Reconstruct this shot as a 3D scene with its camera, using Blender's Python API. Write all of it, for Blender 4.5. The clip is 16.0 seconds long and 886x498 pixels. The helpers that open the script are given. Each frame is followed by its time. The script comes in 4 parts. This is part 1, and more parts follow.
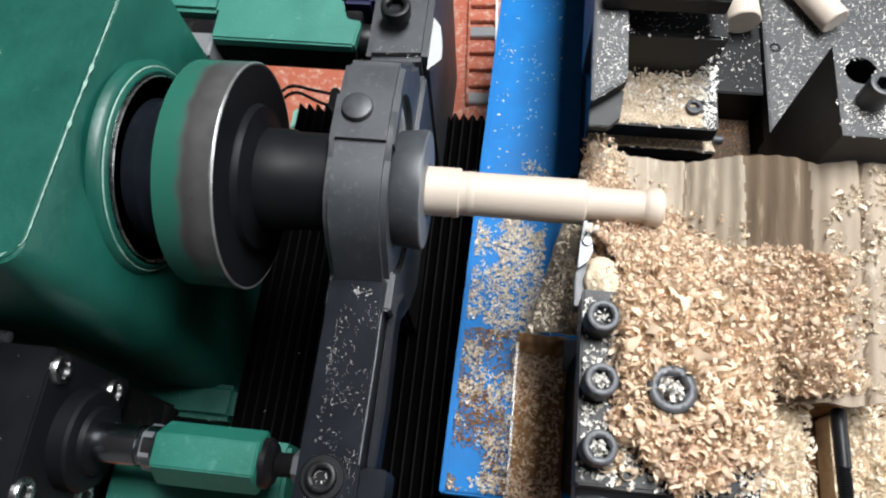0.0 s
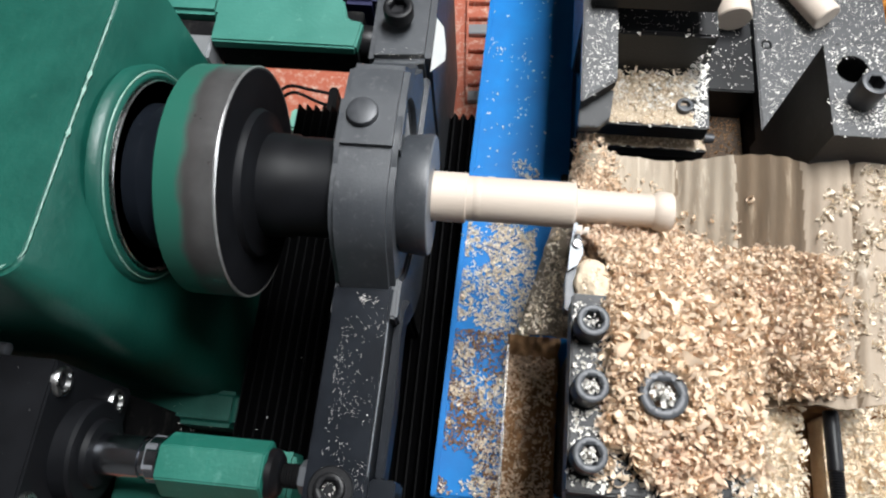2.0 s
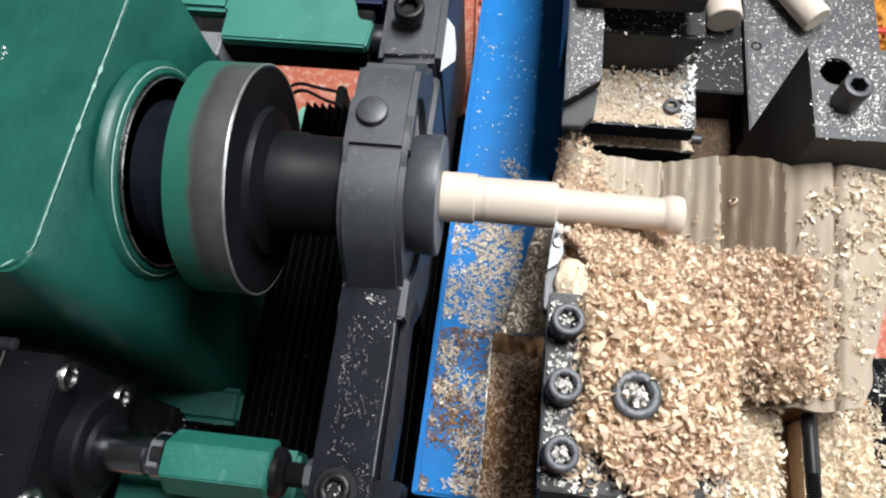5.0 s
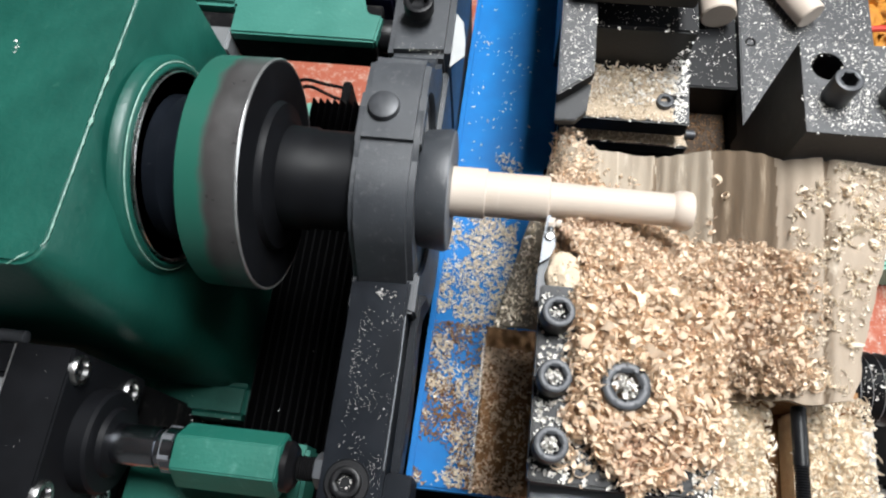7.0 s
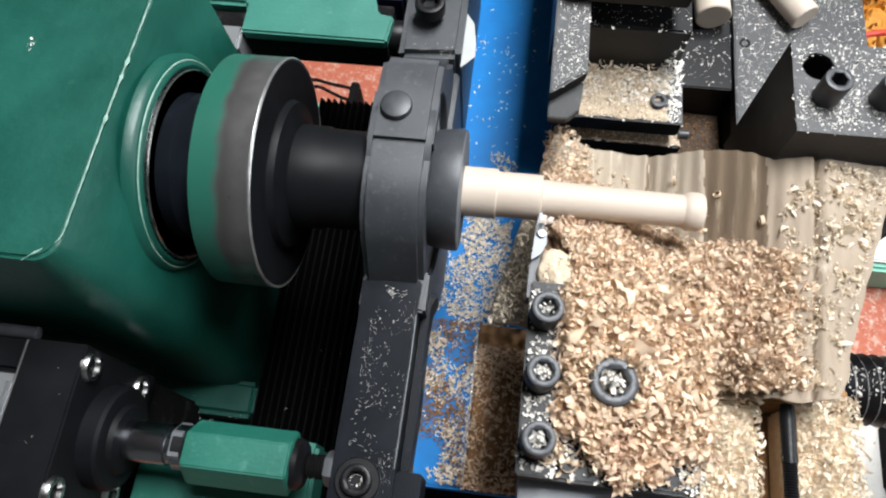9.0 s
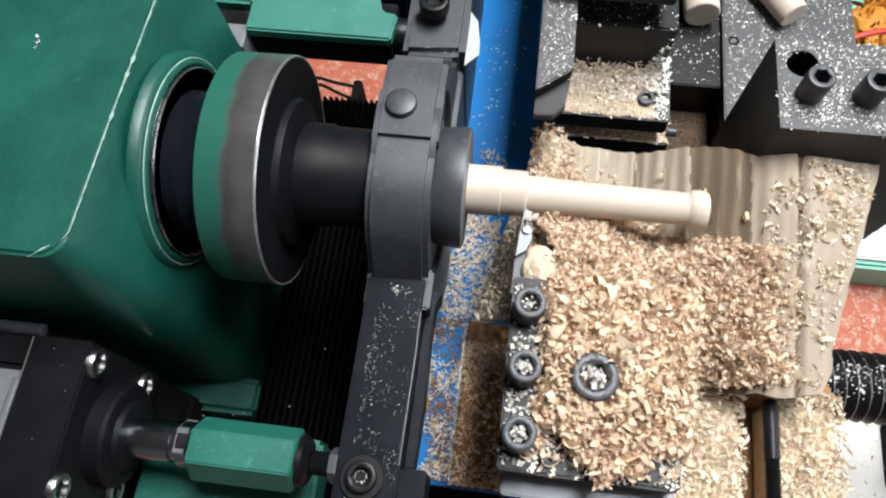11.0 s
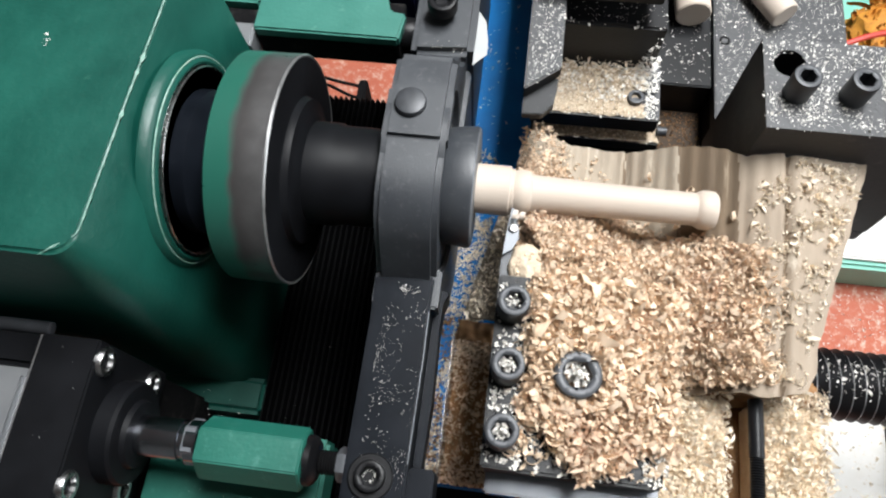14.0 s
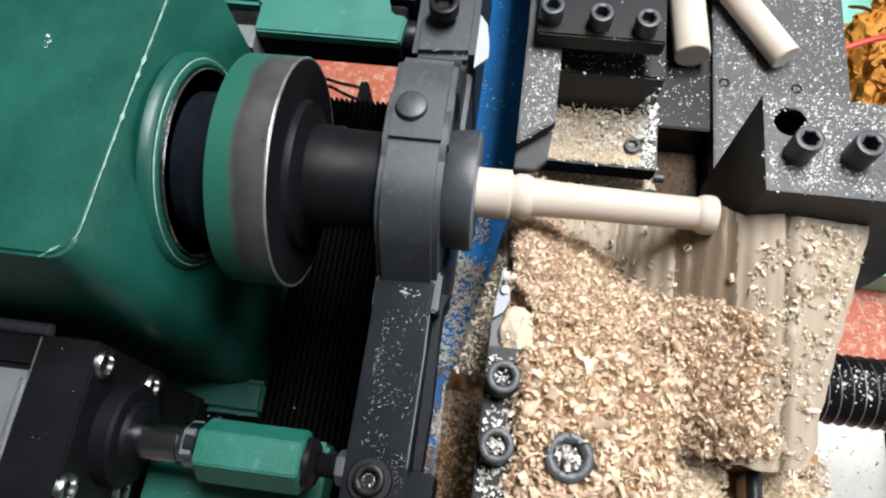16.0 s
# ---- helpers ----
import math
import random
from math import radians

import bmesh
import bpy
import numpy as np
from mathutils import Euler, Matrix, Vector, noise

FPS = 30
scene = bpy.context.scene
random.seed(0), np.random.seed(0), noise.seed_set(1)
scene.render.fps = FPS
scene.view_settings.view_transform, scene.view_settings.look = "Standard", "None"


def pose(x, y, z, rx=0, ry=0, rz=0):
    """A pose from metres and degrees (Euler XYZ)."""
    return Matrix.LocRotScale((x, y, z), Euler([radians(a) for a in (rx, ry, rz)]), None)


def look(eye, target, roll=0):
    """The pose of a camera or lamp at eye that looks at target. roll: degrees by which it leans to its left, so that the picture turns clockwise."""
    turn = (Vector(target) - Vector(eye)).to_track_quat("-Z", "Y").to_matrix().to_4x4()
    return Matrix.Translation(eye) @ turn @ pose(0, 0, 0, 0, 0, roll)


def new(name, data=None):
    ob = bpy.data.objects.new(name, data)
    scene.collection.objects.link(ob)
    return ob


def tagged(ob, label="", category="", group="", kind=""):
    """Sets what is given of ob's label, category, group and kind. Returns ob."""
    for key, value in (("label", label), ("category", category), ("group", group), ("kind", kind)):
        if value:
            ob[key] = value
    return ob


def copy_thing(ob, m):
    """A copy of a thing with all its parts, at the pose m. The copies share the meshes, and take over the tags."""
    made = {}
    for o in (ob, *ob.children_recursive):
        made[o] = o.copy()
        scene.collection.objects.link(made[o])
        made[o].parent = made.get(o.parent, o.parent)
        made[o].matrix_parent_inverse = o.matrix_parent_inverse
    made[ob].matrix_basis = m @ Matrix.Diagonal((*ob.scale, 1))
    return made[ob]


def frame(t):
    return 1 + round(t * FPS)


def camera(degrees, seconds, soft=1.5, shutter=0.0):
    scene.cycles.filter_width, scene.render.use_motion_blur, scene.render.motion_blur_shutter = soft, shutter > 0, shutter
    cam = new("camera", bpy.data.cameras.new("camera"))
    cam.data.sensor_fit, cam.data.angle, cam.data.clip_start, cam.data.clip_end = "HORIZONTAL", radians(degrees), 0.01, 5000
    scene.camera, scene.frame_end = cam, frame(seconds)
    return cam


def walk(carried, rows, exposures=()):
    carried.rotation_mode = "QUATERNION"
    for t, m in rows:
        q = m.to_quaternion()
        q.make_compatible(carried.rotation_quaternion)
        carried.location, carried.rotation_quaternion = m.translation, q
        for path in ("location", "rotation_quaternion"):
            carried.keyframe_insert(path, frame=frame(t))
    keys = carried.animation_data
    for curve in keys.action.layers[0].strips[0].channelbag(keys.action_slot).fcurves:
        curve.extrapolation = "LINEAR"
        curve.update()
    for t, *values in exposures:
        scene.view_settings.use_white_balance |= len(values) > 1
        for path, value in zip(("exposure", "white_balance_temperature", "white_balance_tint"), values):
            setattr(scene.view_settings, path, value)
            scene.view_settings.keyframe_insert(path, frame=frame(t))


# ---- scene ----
cam = camera(63.77, 16.0, soft=2.2)
walk(cam, [
    (0, look((0.0493, -0.1941, 0.3935), (0.0115, -0.0286, -0.0233), -7.20)),
    (0.5, look((0.0495, -0.1913, 0.3934), (0.0115, -0.0262, -0.0234), -7.40)),
    (1, look((0.0490, -0.1900, 0.3922), (0.0107, -0.0263, -0.0252), -7.76)),
    (1.5, look((0.0439, -0.1877, 0.3907), (0.0091, -0.0253, -0.0275), -6.80)),
    (2, look((0.0409, -0.1858, 0.3903), (0.0068, -0.0233, -0.0279), -6.69)),
    (2.5, look((0.0386, -0.1839, 0.3894), (0.0042, -0.0230, -0.0294), -6.60)),
    (3, look((0.0390, -0.1820, 0.3884), (0.0037, -0.0214, -0.0304), -6.85)),
    (3.5, look((0.0400, -0.1821, 0.3897), (0.0036, -0.0215, -0.0291), -6.94)),
    (4, look((0.0415, -0.1844, 0.3890), (0.0043, -0.0226, -0.0292), -7.07)),
    (6.5, look((0.0317, -0.1851, 0.3900), (-0.0031, -0.0238, -0.0287), -6.01)),
    (7, look((0.0319, -0.1877, 0.3898), (-0.0040, -0.0270, -0.0289), -6.43)),
    (7.5, look((0.0298, -0.1884, 0.3902), (-0.0062, -0.0271, -0.0284), -6.36)),
    (8, look((0.0276, -0.1892, 0.3914), (-0.0084, -0.0267, -0.0267), -6.09)),
    (8.5, look((0.0271, -0.1899, 0.3905), (-0.0092, -0.0287, -0.0281), -6.29)),
    (9, look((0.0263, -0.1902, 0.3908), (-0.0103, -0.0285, -0.0275), -6.19)),
    (11.5, look((0.0240, -0.1927, 0.3916), (-0.0128, -0.0321, -0.0271), -6.25)),
    (12, look((0.0244, -0.1943, 0.3918), (-0.0128, -0.0340, -0.0270), -6.26)),
    (12.5, look((0.0232, -0.1939, 0.3922), (-0.0148, -0.0329, -0.0263), -6.38)),
    (13, look((0.0210, -0.1923, 0.3916), (-0.0154, -0.0314, -0.0270), -5.98)),
    (13.5, look((0.0193, -0.1927, 0.3920), (-0.0167, -0.0318, -0.0267), -5.78)),
    (14, look((0.0196, -0.1925, 0.3912), (-0.0177, -0.0313, -0.0273), -6.18)),
    (14.5, look((0.0209, -0.1925, 0.3914), (-0.0169, -0.0309, -0.0269), -6.34)),
    (15, look((0.0216, -0.1920, 0.3917), (-0.0166, -0.0312, -0.0268), -6.52)),
    (15.5, look((0.0214, -0.1927, 0.3921), (-0.0165, -0.0320, -0.0266), -6.27)),
    (16, look((0.0193, -0.1906, 0.3917), (-0.0182, -0.0293, -0.0268), -5.99)),
])

# how far the carriage has travelled along the spindle and across it: seconds, x, y
RIDE = [
    (0, -0.0000, -0.0000),
    (0.5, -0.0028, 0.0007),
    (1, -0.0049, 0.0006),
    (1.5, -0.0083, 0.0010),
    (2, -0.0111, 0.0010),
    (2.5, -0.0140, 0.0018),
    (3, -0.0165, 0.0017),
    (3.5, -0.0191, 0.0018),
    (4, -0.0217, 0.0014),
    (6.5, -0.0357, 0.0021),
    (7, -0.0380, 0.0016),
    (7.5, -0.0409, 0.0017),
    (8, -0.0437, 0.0022),
    (8.5, -0.0464, 0.0020),
    (9, -0.0492, 0.0023),
    (11.5, -0.0623, 0.0017),
    (12, -0.0639, 0.0005),
    (12.5, -0.0668, 0.0005),
    (13, -0.0696, 0.0008),
    (13.5, -0.0717, 0.0016),
    (14, -0.0732, 0.0014),
    (14.5, -0.0743, -0.0018),
    (15, -0.0744, -0.0243),
    (15.5, -0.0743, -0.0337),
    (16, -0.0751, -0.0349),
]

# ---- light ----
world = bpy.data.worlds.new("workshop_daylight")
scene.world = world
world.use_nodes = True
wn = world.node_tree
sky = wn.nodes.new("ShaderNodeTexSky")
sky.sky_type, sky.sun_disc = "NISHITA", False
sky.sun_elevation, sky.sun_rotation = radians(55), radians(40)
wn.nodes["Background"].inputs[1].default_value = 0.12
wn.links.new(sky.outputs[0], wn.nodes["Background"].inputs[0])
scene.view_settings.exposure = 0.0


def area(name, eye, target, sx, sy, power, colour):
    d = bpy.data.lights.new(name, "AREA")
    d.shape, d.size, d.size_y, d.energy, d.color = "RECTANGLE", sx, sy, power, colour
    ob = new(name, d)
    ob.matrix_basis = look(eye, target)
    return ob


# area lamps added as daylight through an unseen, assumed skylight and tall window
area("assumed_skylight", (0.38, 0.50, 1.58), (0.38, 0.501, 0.0), 0.42, 1.00, 77, (0.97, 0.99, 1.0))
area("assumed_window", (2.44, 0.2, 0.75), (0.0, 0.2, 0.3), 1.6, 1.2, 40, (0.95, 0.98, 1.0))


# ---- materials ----
def material(name, colour, rough=0.5, metal=0.0, second=None, scale=40.0, amount=0.5, bump=0.0,
             fine=400.0, third=None, third_scale=12.0, third_cut=(0.55, 0.7), island=0.0, spec=0.5, stretch=(1, 1, 1)):
    """Base colour with a grain and a stain on it, and a fine relief."""
    m = bpy.data.materials.new(name)
    m.use_nodes = True
    nt = m.node_tree
    n, l = nt.nodes, nt.links
    b = n["Principled BSDF"]
    b.inputs["Metallic"].default_value = metal
    b.inputs["Specular IOR Level"].default_value = spec
    tc = n.new("ShaderNodeTexCoord")
    mp = n.new("ShaderNodeMapping")
    mp.inputs["Scale"].default_value = stretch
    l.new(tc.outputs["Object"], mp.inputs["Vector"])

    def noise_tex(s, detail=4.0, rough_=0.6):
        t = n.new("ShaderNodeTexNoise")
        t.inputs["Scale"].default_value, t.inputs["Detail"].default_value = s, detail
        t.inputs["Roughness"].default_value = rough_
        l.new(mp.outputs[0], t.inputs["Vector"])
        return t

    def ramp(src, lo, hi):
        r = n.new("ShaderNodeMapRange")
        r.inputs[1].default_value, r.inputs[2].default_value = lo, hi
        l.new(src, r.inputs[0])
        return r.outputs[0]

    def mix(fac, a, c):
        x = n.new("ShaderNodeMix")
        x.data_type = "RGBA"
        l.new(fac, x.inputs[0])
        for s, v in ((6, a), (7, c)):
            if isinstance(v, tuple):
                x.inputs[s].default_value = (*v, 1)
            else:
                l.new(v, x.inputs[s])
        return x.outputs[2]

    second = second or tuple(c * 0.6 for c in colour)
    big = noise_tex(scale)
    col = mix(ramp(big.outputs[0], 0.5 - 0.25 / max(amount, 0.05) * 0.5, 0.5 + 0.25 / max(amount, 0.05) * 0.5), second, colour)
    if third:
        st = noise_tex(third_scale, 6.0, 0.7)
        col = mix(ramp(st.outputs[0], *third_cut), col, third)
    if island:
        g = n.new("ShaderNodeNewGeometry")
        hv = n.new("ShaderNodeHueSaturation")
        mr = n.new("ShaderNodeMapRange")
        mr.inputs[3].default_value, mr.inputs[4].default_value = 1 - island, 1 + island * 0.5
        l.new(g.outputs["Random Per Island"], mr.inputs[0])
        l.new(mr.outputs[0], hv.inputs["Value"])
        l.new(col, hv.inputs["Color"])
        col = hv.outputs[0]
    l.new(col, b.inputs["Base Color"])
    fn = noise_tex(fine, 3.0)
    rr = n.new("ShaderNodeMapRange")
    rr.inputs[3].default_value, rr.inputs[4].default_value = max(rough - 0.12, 0.03), min(rough + 0.12, 1)
    l.new(big.outputs[0], rr.inputs[0])
    l.new(rr.outputs[0], b.inputs["Roughness"])
    if bump:
        bp = n.new("ShaderNodeBump")
        bp.inputs["Strength"].default_value, bp.inputs["Distance"].default_value = min(bump, 1), 0.001
        l.new(fn.outputs[0], bp.inputs["Height"])
        l.new(bp.outputs[0], b.inputs["Normal"])
    return m


M_GREEN = material("green_machine_paint", (0.0034, 0.080, 0.058), 0.46, second=(0.0022, 0.046, 0.034), scale=22, bump=0.32, fine=220,
                   third=(0.03, 0.12, 0.085), third_scale=60, third_cut=(0.64, 0.8))
M_TEAL = material("light_green_paint", (0.012, 0.132, 0.097), 0.45, second=(0.009, 0.100, 0.073), scale=30, bump=0.2, third=(0.07, 0.22, 0.18), third_scale=90, third_cut=(0.56, 0.86))
M_SCRATCH_RING = material("chipped_paint_and_pale_ring", (0.36, 0.48, 0.43), 0.6, second=(0.05, 0.20, 0.14), scale=150)
M_CAST = material("grey_black_cast_iron", (0.040, 0.044, 0.050), 0.46, second=(0.027, 0.030, 0.035), scale=60, bump=0.12, fine=700,
                  third=(0.10, 0.102, 0.106), third_scale=220, third_cut=(0.56, 0.85))
M_BLACK = material("black_oxide_steel", (0.007, 0.0072, 0.0085), 0.40, second=(0.0045, 0.0045, 0.005), spec=0.2, scale=50, bump=0.1, third=(0.025, 0.025, 0.027), third_scale=90, third_cut=(0.68, 0.85))
M_DULL = material("dull_black_steel", (0.005, 0.005, 0.0055), 0.8, spec=0.12, second=(0.003, 0.003, 0.0035), scale=70, bump=0.3, third=(0.03, 0.028, 0.026), third_scale=50)
M_BOLT = material("blackened_bolt_steel", (0.045, 0.048, 0.054), 0.45, second=(0.03, 0.032, 0.036), scale=200, metal=0.2)
M_STEEL = material("bright_steel", (0.5, 0.5, 0.5), 0.28, metal=1.0, second=(0.38, 0.38, 0.38), scale=150)
M_NOSE = material("worn_chuck_face", (0.17, 0.18, 0.2), 0.45, metal=0.35, second=(0.13, 0.14, 0.15), scale=90)
M_BLUE = material("blue_machine_paint", (0.002, 0.150, 0.43), 0.55, second=(0.002, 0.105, 0.32), scale=30, bump=0.15, spec=0.18, third=(0.04, 0.14, 0.30), third_scale=70, third_cut=(0.65, 0.8))
M_RED = material("red_primer_paint", (0.43, 0.115, 0.062), 0.7, second=(0.34, 0.080, 0.042), scale=14, bump=0.3, third=(0.55, 0.40, 0.32), third_scale=130, third_cut=(0.50, 0.70))
M_WOOD = material("pale_turned_beech", (0.52, 0.45, 0.385), 0.6, second=(0.44, 0.365, 0.30), scale=30, stretch=(0.12, 1, 1), bump=0.15, fine=900)
M_CHIP = material("wood_shavings", (0.86, 0.71, 0.55), 0.9, second=(0.81, 0.635, 0.465), scale=120, island=0.24, spec=0.1, third=(0.78, 0.585, 0.44), third_scale=30, third_cut=(0.50, 0.66))
M_FINE = material("fine_brown_shavings", (0.87, 0.725, 0.57), 0.9, second=(0.81, 0.64, 0.48), scale=90, island=0.26, spec=0.1, third=(0.73, 0.55, 0.42), third_scale=26, third_cut=(0.54, 0.68))
M_PALE = material("pale_cream_shavings", (0.92, 0.835, 0.705), 0.85, second=(0.84, 0.73, 0.58), scale=120, island=0.25, spec=0.15)
for chip in (M_CHIP, M_FINE, M_PALE):
    # thin wood lets some light through
    tree = chip.node_tree
    bsdf = tree.nodes["Principled BSDF"]
    glow = tree.nodes.new("ShaderNodeBsdfTranslucent")
    tree.links.new(bsdf.inputs["Base Color"].links[0].from_socket, glow.inputs[0])
    blend = tree.nodes.new("ShaderNodeMixShader")
    blend.inputs[0].default_value = 0.3
    tree.links.new(bsdf.outputs[0], blend.inputs[1])
    tree.links.new(glow.outputs[0], blend.inputs[2])
    tree.links.new(blend.outputs[0], tree.nodes["Material Output"].inputs[0])
M_DUST = material("pale_wood_dust", (0.84, 0.815, 0.765), 0.8, second=(0.68, 0.65, 0.60), scale=300, island=0.3, bump=0.7, fine=700)
M_PILE = material("packed_shavings", (0.52, 0.36, 0.24), 0.9, second=(0.32, 0.21, 0.13), scale=160, bump=1.0, fine=500)
M_BROWN = material("brown_packed_sawdust", (0.30, 0.16, 0.070), 0.9, second=(0.17, 0.085, 0.034), scale=60, bump=0.8, fine=500)
M_CARD = material("brown_corrugated_cardboard", (0.41, 0.35, 0.275), 0.8, second=(0.20, 0.16, 0.118), scale=25, stretch=(3, 0.4, 1), bump=0.3, fine=600, third=(0.60, 0.53, 0.43), third_scale=40, third_cut=(0.58, 0.75))
M_FLUTE = material("cardboard_fluting_with_painted_shade", (0.195, 0.142, 0.094), 0.85, second=(0.095, 0.067, 0.043), scale=40, stretch=(3, 0.25, 1), bump=0.4, fine=600, third=(0.36, 0.29, 0.21), third_scale=60, third_cut=(0.56, 0.70))
M_LINER = material("smooth_cardboard_liner", (0.33, 0.268, 0.205), 0.8, second=(0.235, 0.185, 0.137), scale=22, stretch=(1.5, 0.6, 1), bump=0.2, fine=500, third=(0.56, 0.49, 0.40), third_scale=70, third_cut=(0.60, 0.75))
M_BLOCK = material("dust_greyed_black_steel", (0.022, 0.0225, 0.024), 0.5, second=(0.014, 0.0145, 0.016), scale=50, spec=0.3, bump=0.15, third=(0.07, 0.068, 0.065), third_scale=120, third_cut=(0.58, 0.8))
M_DUSTED = material("steel_under_fine_dust", (0.050, 0.051, 0.054), 0.5, second=(0.022, 0.0225, 0.025), scale=60, bump=0.4, fine=500, third=(0.42, 0.41, 0.39), third_scale=380, third_cut=(0.61, 0.70))
M_RUBBER = material("black_bellows_cloth", (0.0018, 0.0018, 0.0021), 0.6, second=(0.0011, 0.0011, 0.0013), scale=80, spec=0.05)
M_WHITE = material("white_paper", (0.76, 0.75, 0.73), 0.85, second=(0.70, 0.68, 0.64), scale=60, third=(0.5, 0.4, 0.28), third_scale=260, third_cut=(0.62, 0.7))
M_MINT = material("mint_green_plastic", (0.22, 0.52, 0.42), 0.5, second=(0.18, 0.44, 0.35), scale=20)
M_ORANGE = material("orange_mesh_net", (0.62, 0.27, 0.03), 0.7, second=(0.35, 0.13, 0.015), scale=160, bump=0.6)
M_REDCORD = material("red_plastic_cord", (0.6, 0.05, 0.03), 0.45, scale=40)
M_GREY = material("grey_anodised_aluminium", (0.30, 0.31, 0.32), 0.4, metal=0.6, second=(0.25, 0.26, 0.27), scale=30)
M_WALL = material("grey_workshop_wall", (0.25, 0.25, 0.245), 0.9, second=(0.20, 0.20, 0.195), scale=3, bump=0.2)
M_CAKE = material("caked_pale_dust", (0.50, 0.41, 0.305), 0.9, second=(0.38, 0.30, 0.215), scale=160, bump=0.8, fine=700)
M_LUMP = material("clinging_dust", (0.66, 0.545, 0.41), 0.9, second=(0.54, 0.43, 0.31), scale=140, bump=0.9, fine=600)
M_RACE = material("pale_bearing_race", (0.62, 0.63, 0.64), 0.35, metal=0.3, scale=80)
M_BED = material("pale_packed_shavings", (0.84, 0.72, 0.56), 0.9, second=(0.66, 0.5, 0.33), scale=220, bump=1.0, fine=600)
M_SHAFT = material("oily_black_steel", (0.006, 0.0065, 0.008), 0.5, second=(0.004, 0.0042, 0.005), scale=40, spec=0.12)
M_NAVY = material("navy_plastic", (0.012, 0.013, 0.06), 0.45, scale=30)
M_CLEAR = material("clear_plastic", (0.85, 0.88, 0.9), 0.12, second=(0.75, 0.78, 0.8), scale=30)
M_CLEAR.node_tree.nodes["Principled BSDF"].inputs["Transmission Weight"].default_value = 0.95
M_DARKDUST = material("dark_packed_sawdust", (0.075, 0.048, 0.029), 0.9, second=(0.028, 0.018, 0.011), scale=90, bump=0.8, fine=500)
M_ARM = material("smooth_black_iron", (0.0070, 0.0090, 0.0130), 0.36, second=(0.0040, 0.0052, 0.0074), spec=0.10, scale=45, bump=0.06, fine=500, third=(0.06, 0.062, 0.068), third_scale=180, third_cut=(0.66, 0.85))
M_ROD = material("polished_piston_rod", (0.42, 0.44, 0.48), 0.2, metal=1.0, second=(0.30, 0.32, 0.36), scale=60)
M_TAG = material("grey_paper", (0.42, 0.43, 0.43), 0.85, second=(0.36, 0.37, 0.37), scale=60)
# green paled to carry the sky's reflection on the bar's top
M_BAR = material("green_bar_paint_with_sky_sheen", (0.036, 0.175, 0.138), 0.45, second=(0.026, 0.135, 0.106), scale=35, bump=0.2, third=(0.10, 0.27, 0.22), third_scale=110, third_cut=(0.60, 0.80))
M_EDGE = material("bright_edge_metal", (0.45, 0.45, 0.45), 0.35, metal=0.8, scale=120)
M_CONCRETE = material("concrete_floor", (0.25, 0.24, 0.23), 0.9, second=(0.19, 0.185, 0.18), scale=5, bump=0.3)


def pulley_material():
    """Steel with its reflections put into the colour: green towards the headstock, brown-grey beside it."""
    m = material("steel_with_painted_reflections", (0.15, 0.147, 0.147), 0.32, metal=0.75, second=(0.10, 0.097, 0.097), scale=60)
    n, l = m.node_tree.nodes, m.node_tree.links
    b = n["Principled BSDF"]
    old = b.inputs["Base Color"].links[0].from_socket
    tc = n.new("ShaderNodeTexCoord")
    sp = n.new("ShaderNodeSeparateXYZ")
    l.new(tc.outputs["Object"], sp.inputs[0])

    wob = n.new("ShaderNodeTexNoise")
    wob.inputs["Scale"].default_value, wob.inputs["Detail"].default_value = 45, 5
    l.new(tc.outputs["Object"], wob.inputs["Vector"])
    shift = n.new("ShaderNodeMath")
    shift.operation, shift.inputs[1].default_value = "MULTIPLY_ADD", 0.010
    l.new(wob.outputs[0], shift.inputs[0])
    l.new(sp.outputs[0], shift.inputs[2])
    edge = n.new("ShaderNodeMath")
    edge.operation, edge.inputs[1].default_value = "SUBTRACT", 0.005
    l.new(shift.outputs[0], edge.inputs[0])

    def step(a, c):
        r = n.new("ShaderNodeMapRange")
        r.interpolation_type = "SMOOTHSTEP"
        r.inputs[1].default_value, r.inputs[2].default_value = a, c
        l.new(edge.outputs[0], r.inputs[0])
        return r.outputs[0]

    def over(fac, below, colour):
        x = n.new("ShaderNodeMix")
        x.data_type = "RGBA"
        l.new(fac, x.inputs[0])
        x.inputs[6].default_value = (*colour, 1)
        l.new(below, x.inputs[7])
        return x.outputs[2]
    col = over(step(-0.1265, -0.1150), old, (0.086, 0.081, 0.080))
    green = step(-0.1305, -0.1240)
    col = over(green, col, (0.015, 0.092, 0.066))
    l.new(col, b.inputs["Base Color"])
    mm = n.new("ShaderNodeMath")
    mm.operation = "MULTIPLY"
    mm.inputs[1].default_value = 0.6
    l.new(green, mm.inputs[0])
    l.new(mm.outputs[0], b.inputs["Metallic"])
    return m


M_PULLEY = pulley_material()


# ---- mesh helpers ----
def mesh_of(name, bm, mat, smooth=True):
    me = bpy.data.meshes.new(name)
    bmesh.ops.recalc_face_normals(bm, faces=bm.faces)
    bm.to_mesh(me)
    bm.free()
    for mm in mat if isinstance(mat, (list, tuple)) else [mat]:
        me.materials.append(mm)
    if smooth:
        me.polygons.foreach_set("use_smooth", [True] * len(me.polygons))
        me.set_sharp_from_angle(angle=radians(35))
    return me


def part(name, bm, mat, parent=None, label=""):
    ob = new(name, mesh_of(name, bm, mat))
    if parent:
        ob.parent = parent
    if label:
        ob["label"] = label
    return ob


def thing(name, label, category, m=None, group="", kind=""):
    ob = new(name)
    ob.empty_display_size = 0.02
    if m is not None:
        ob.matrix_basis = m
    return tagged(ob, label, category, group, kind)


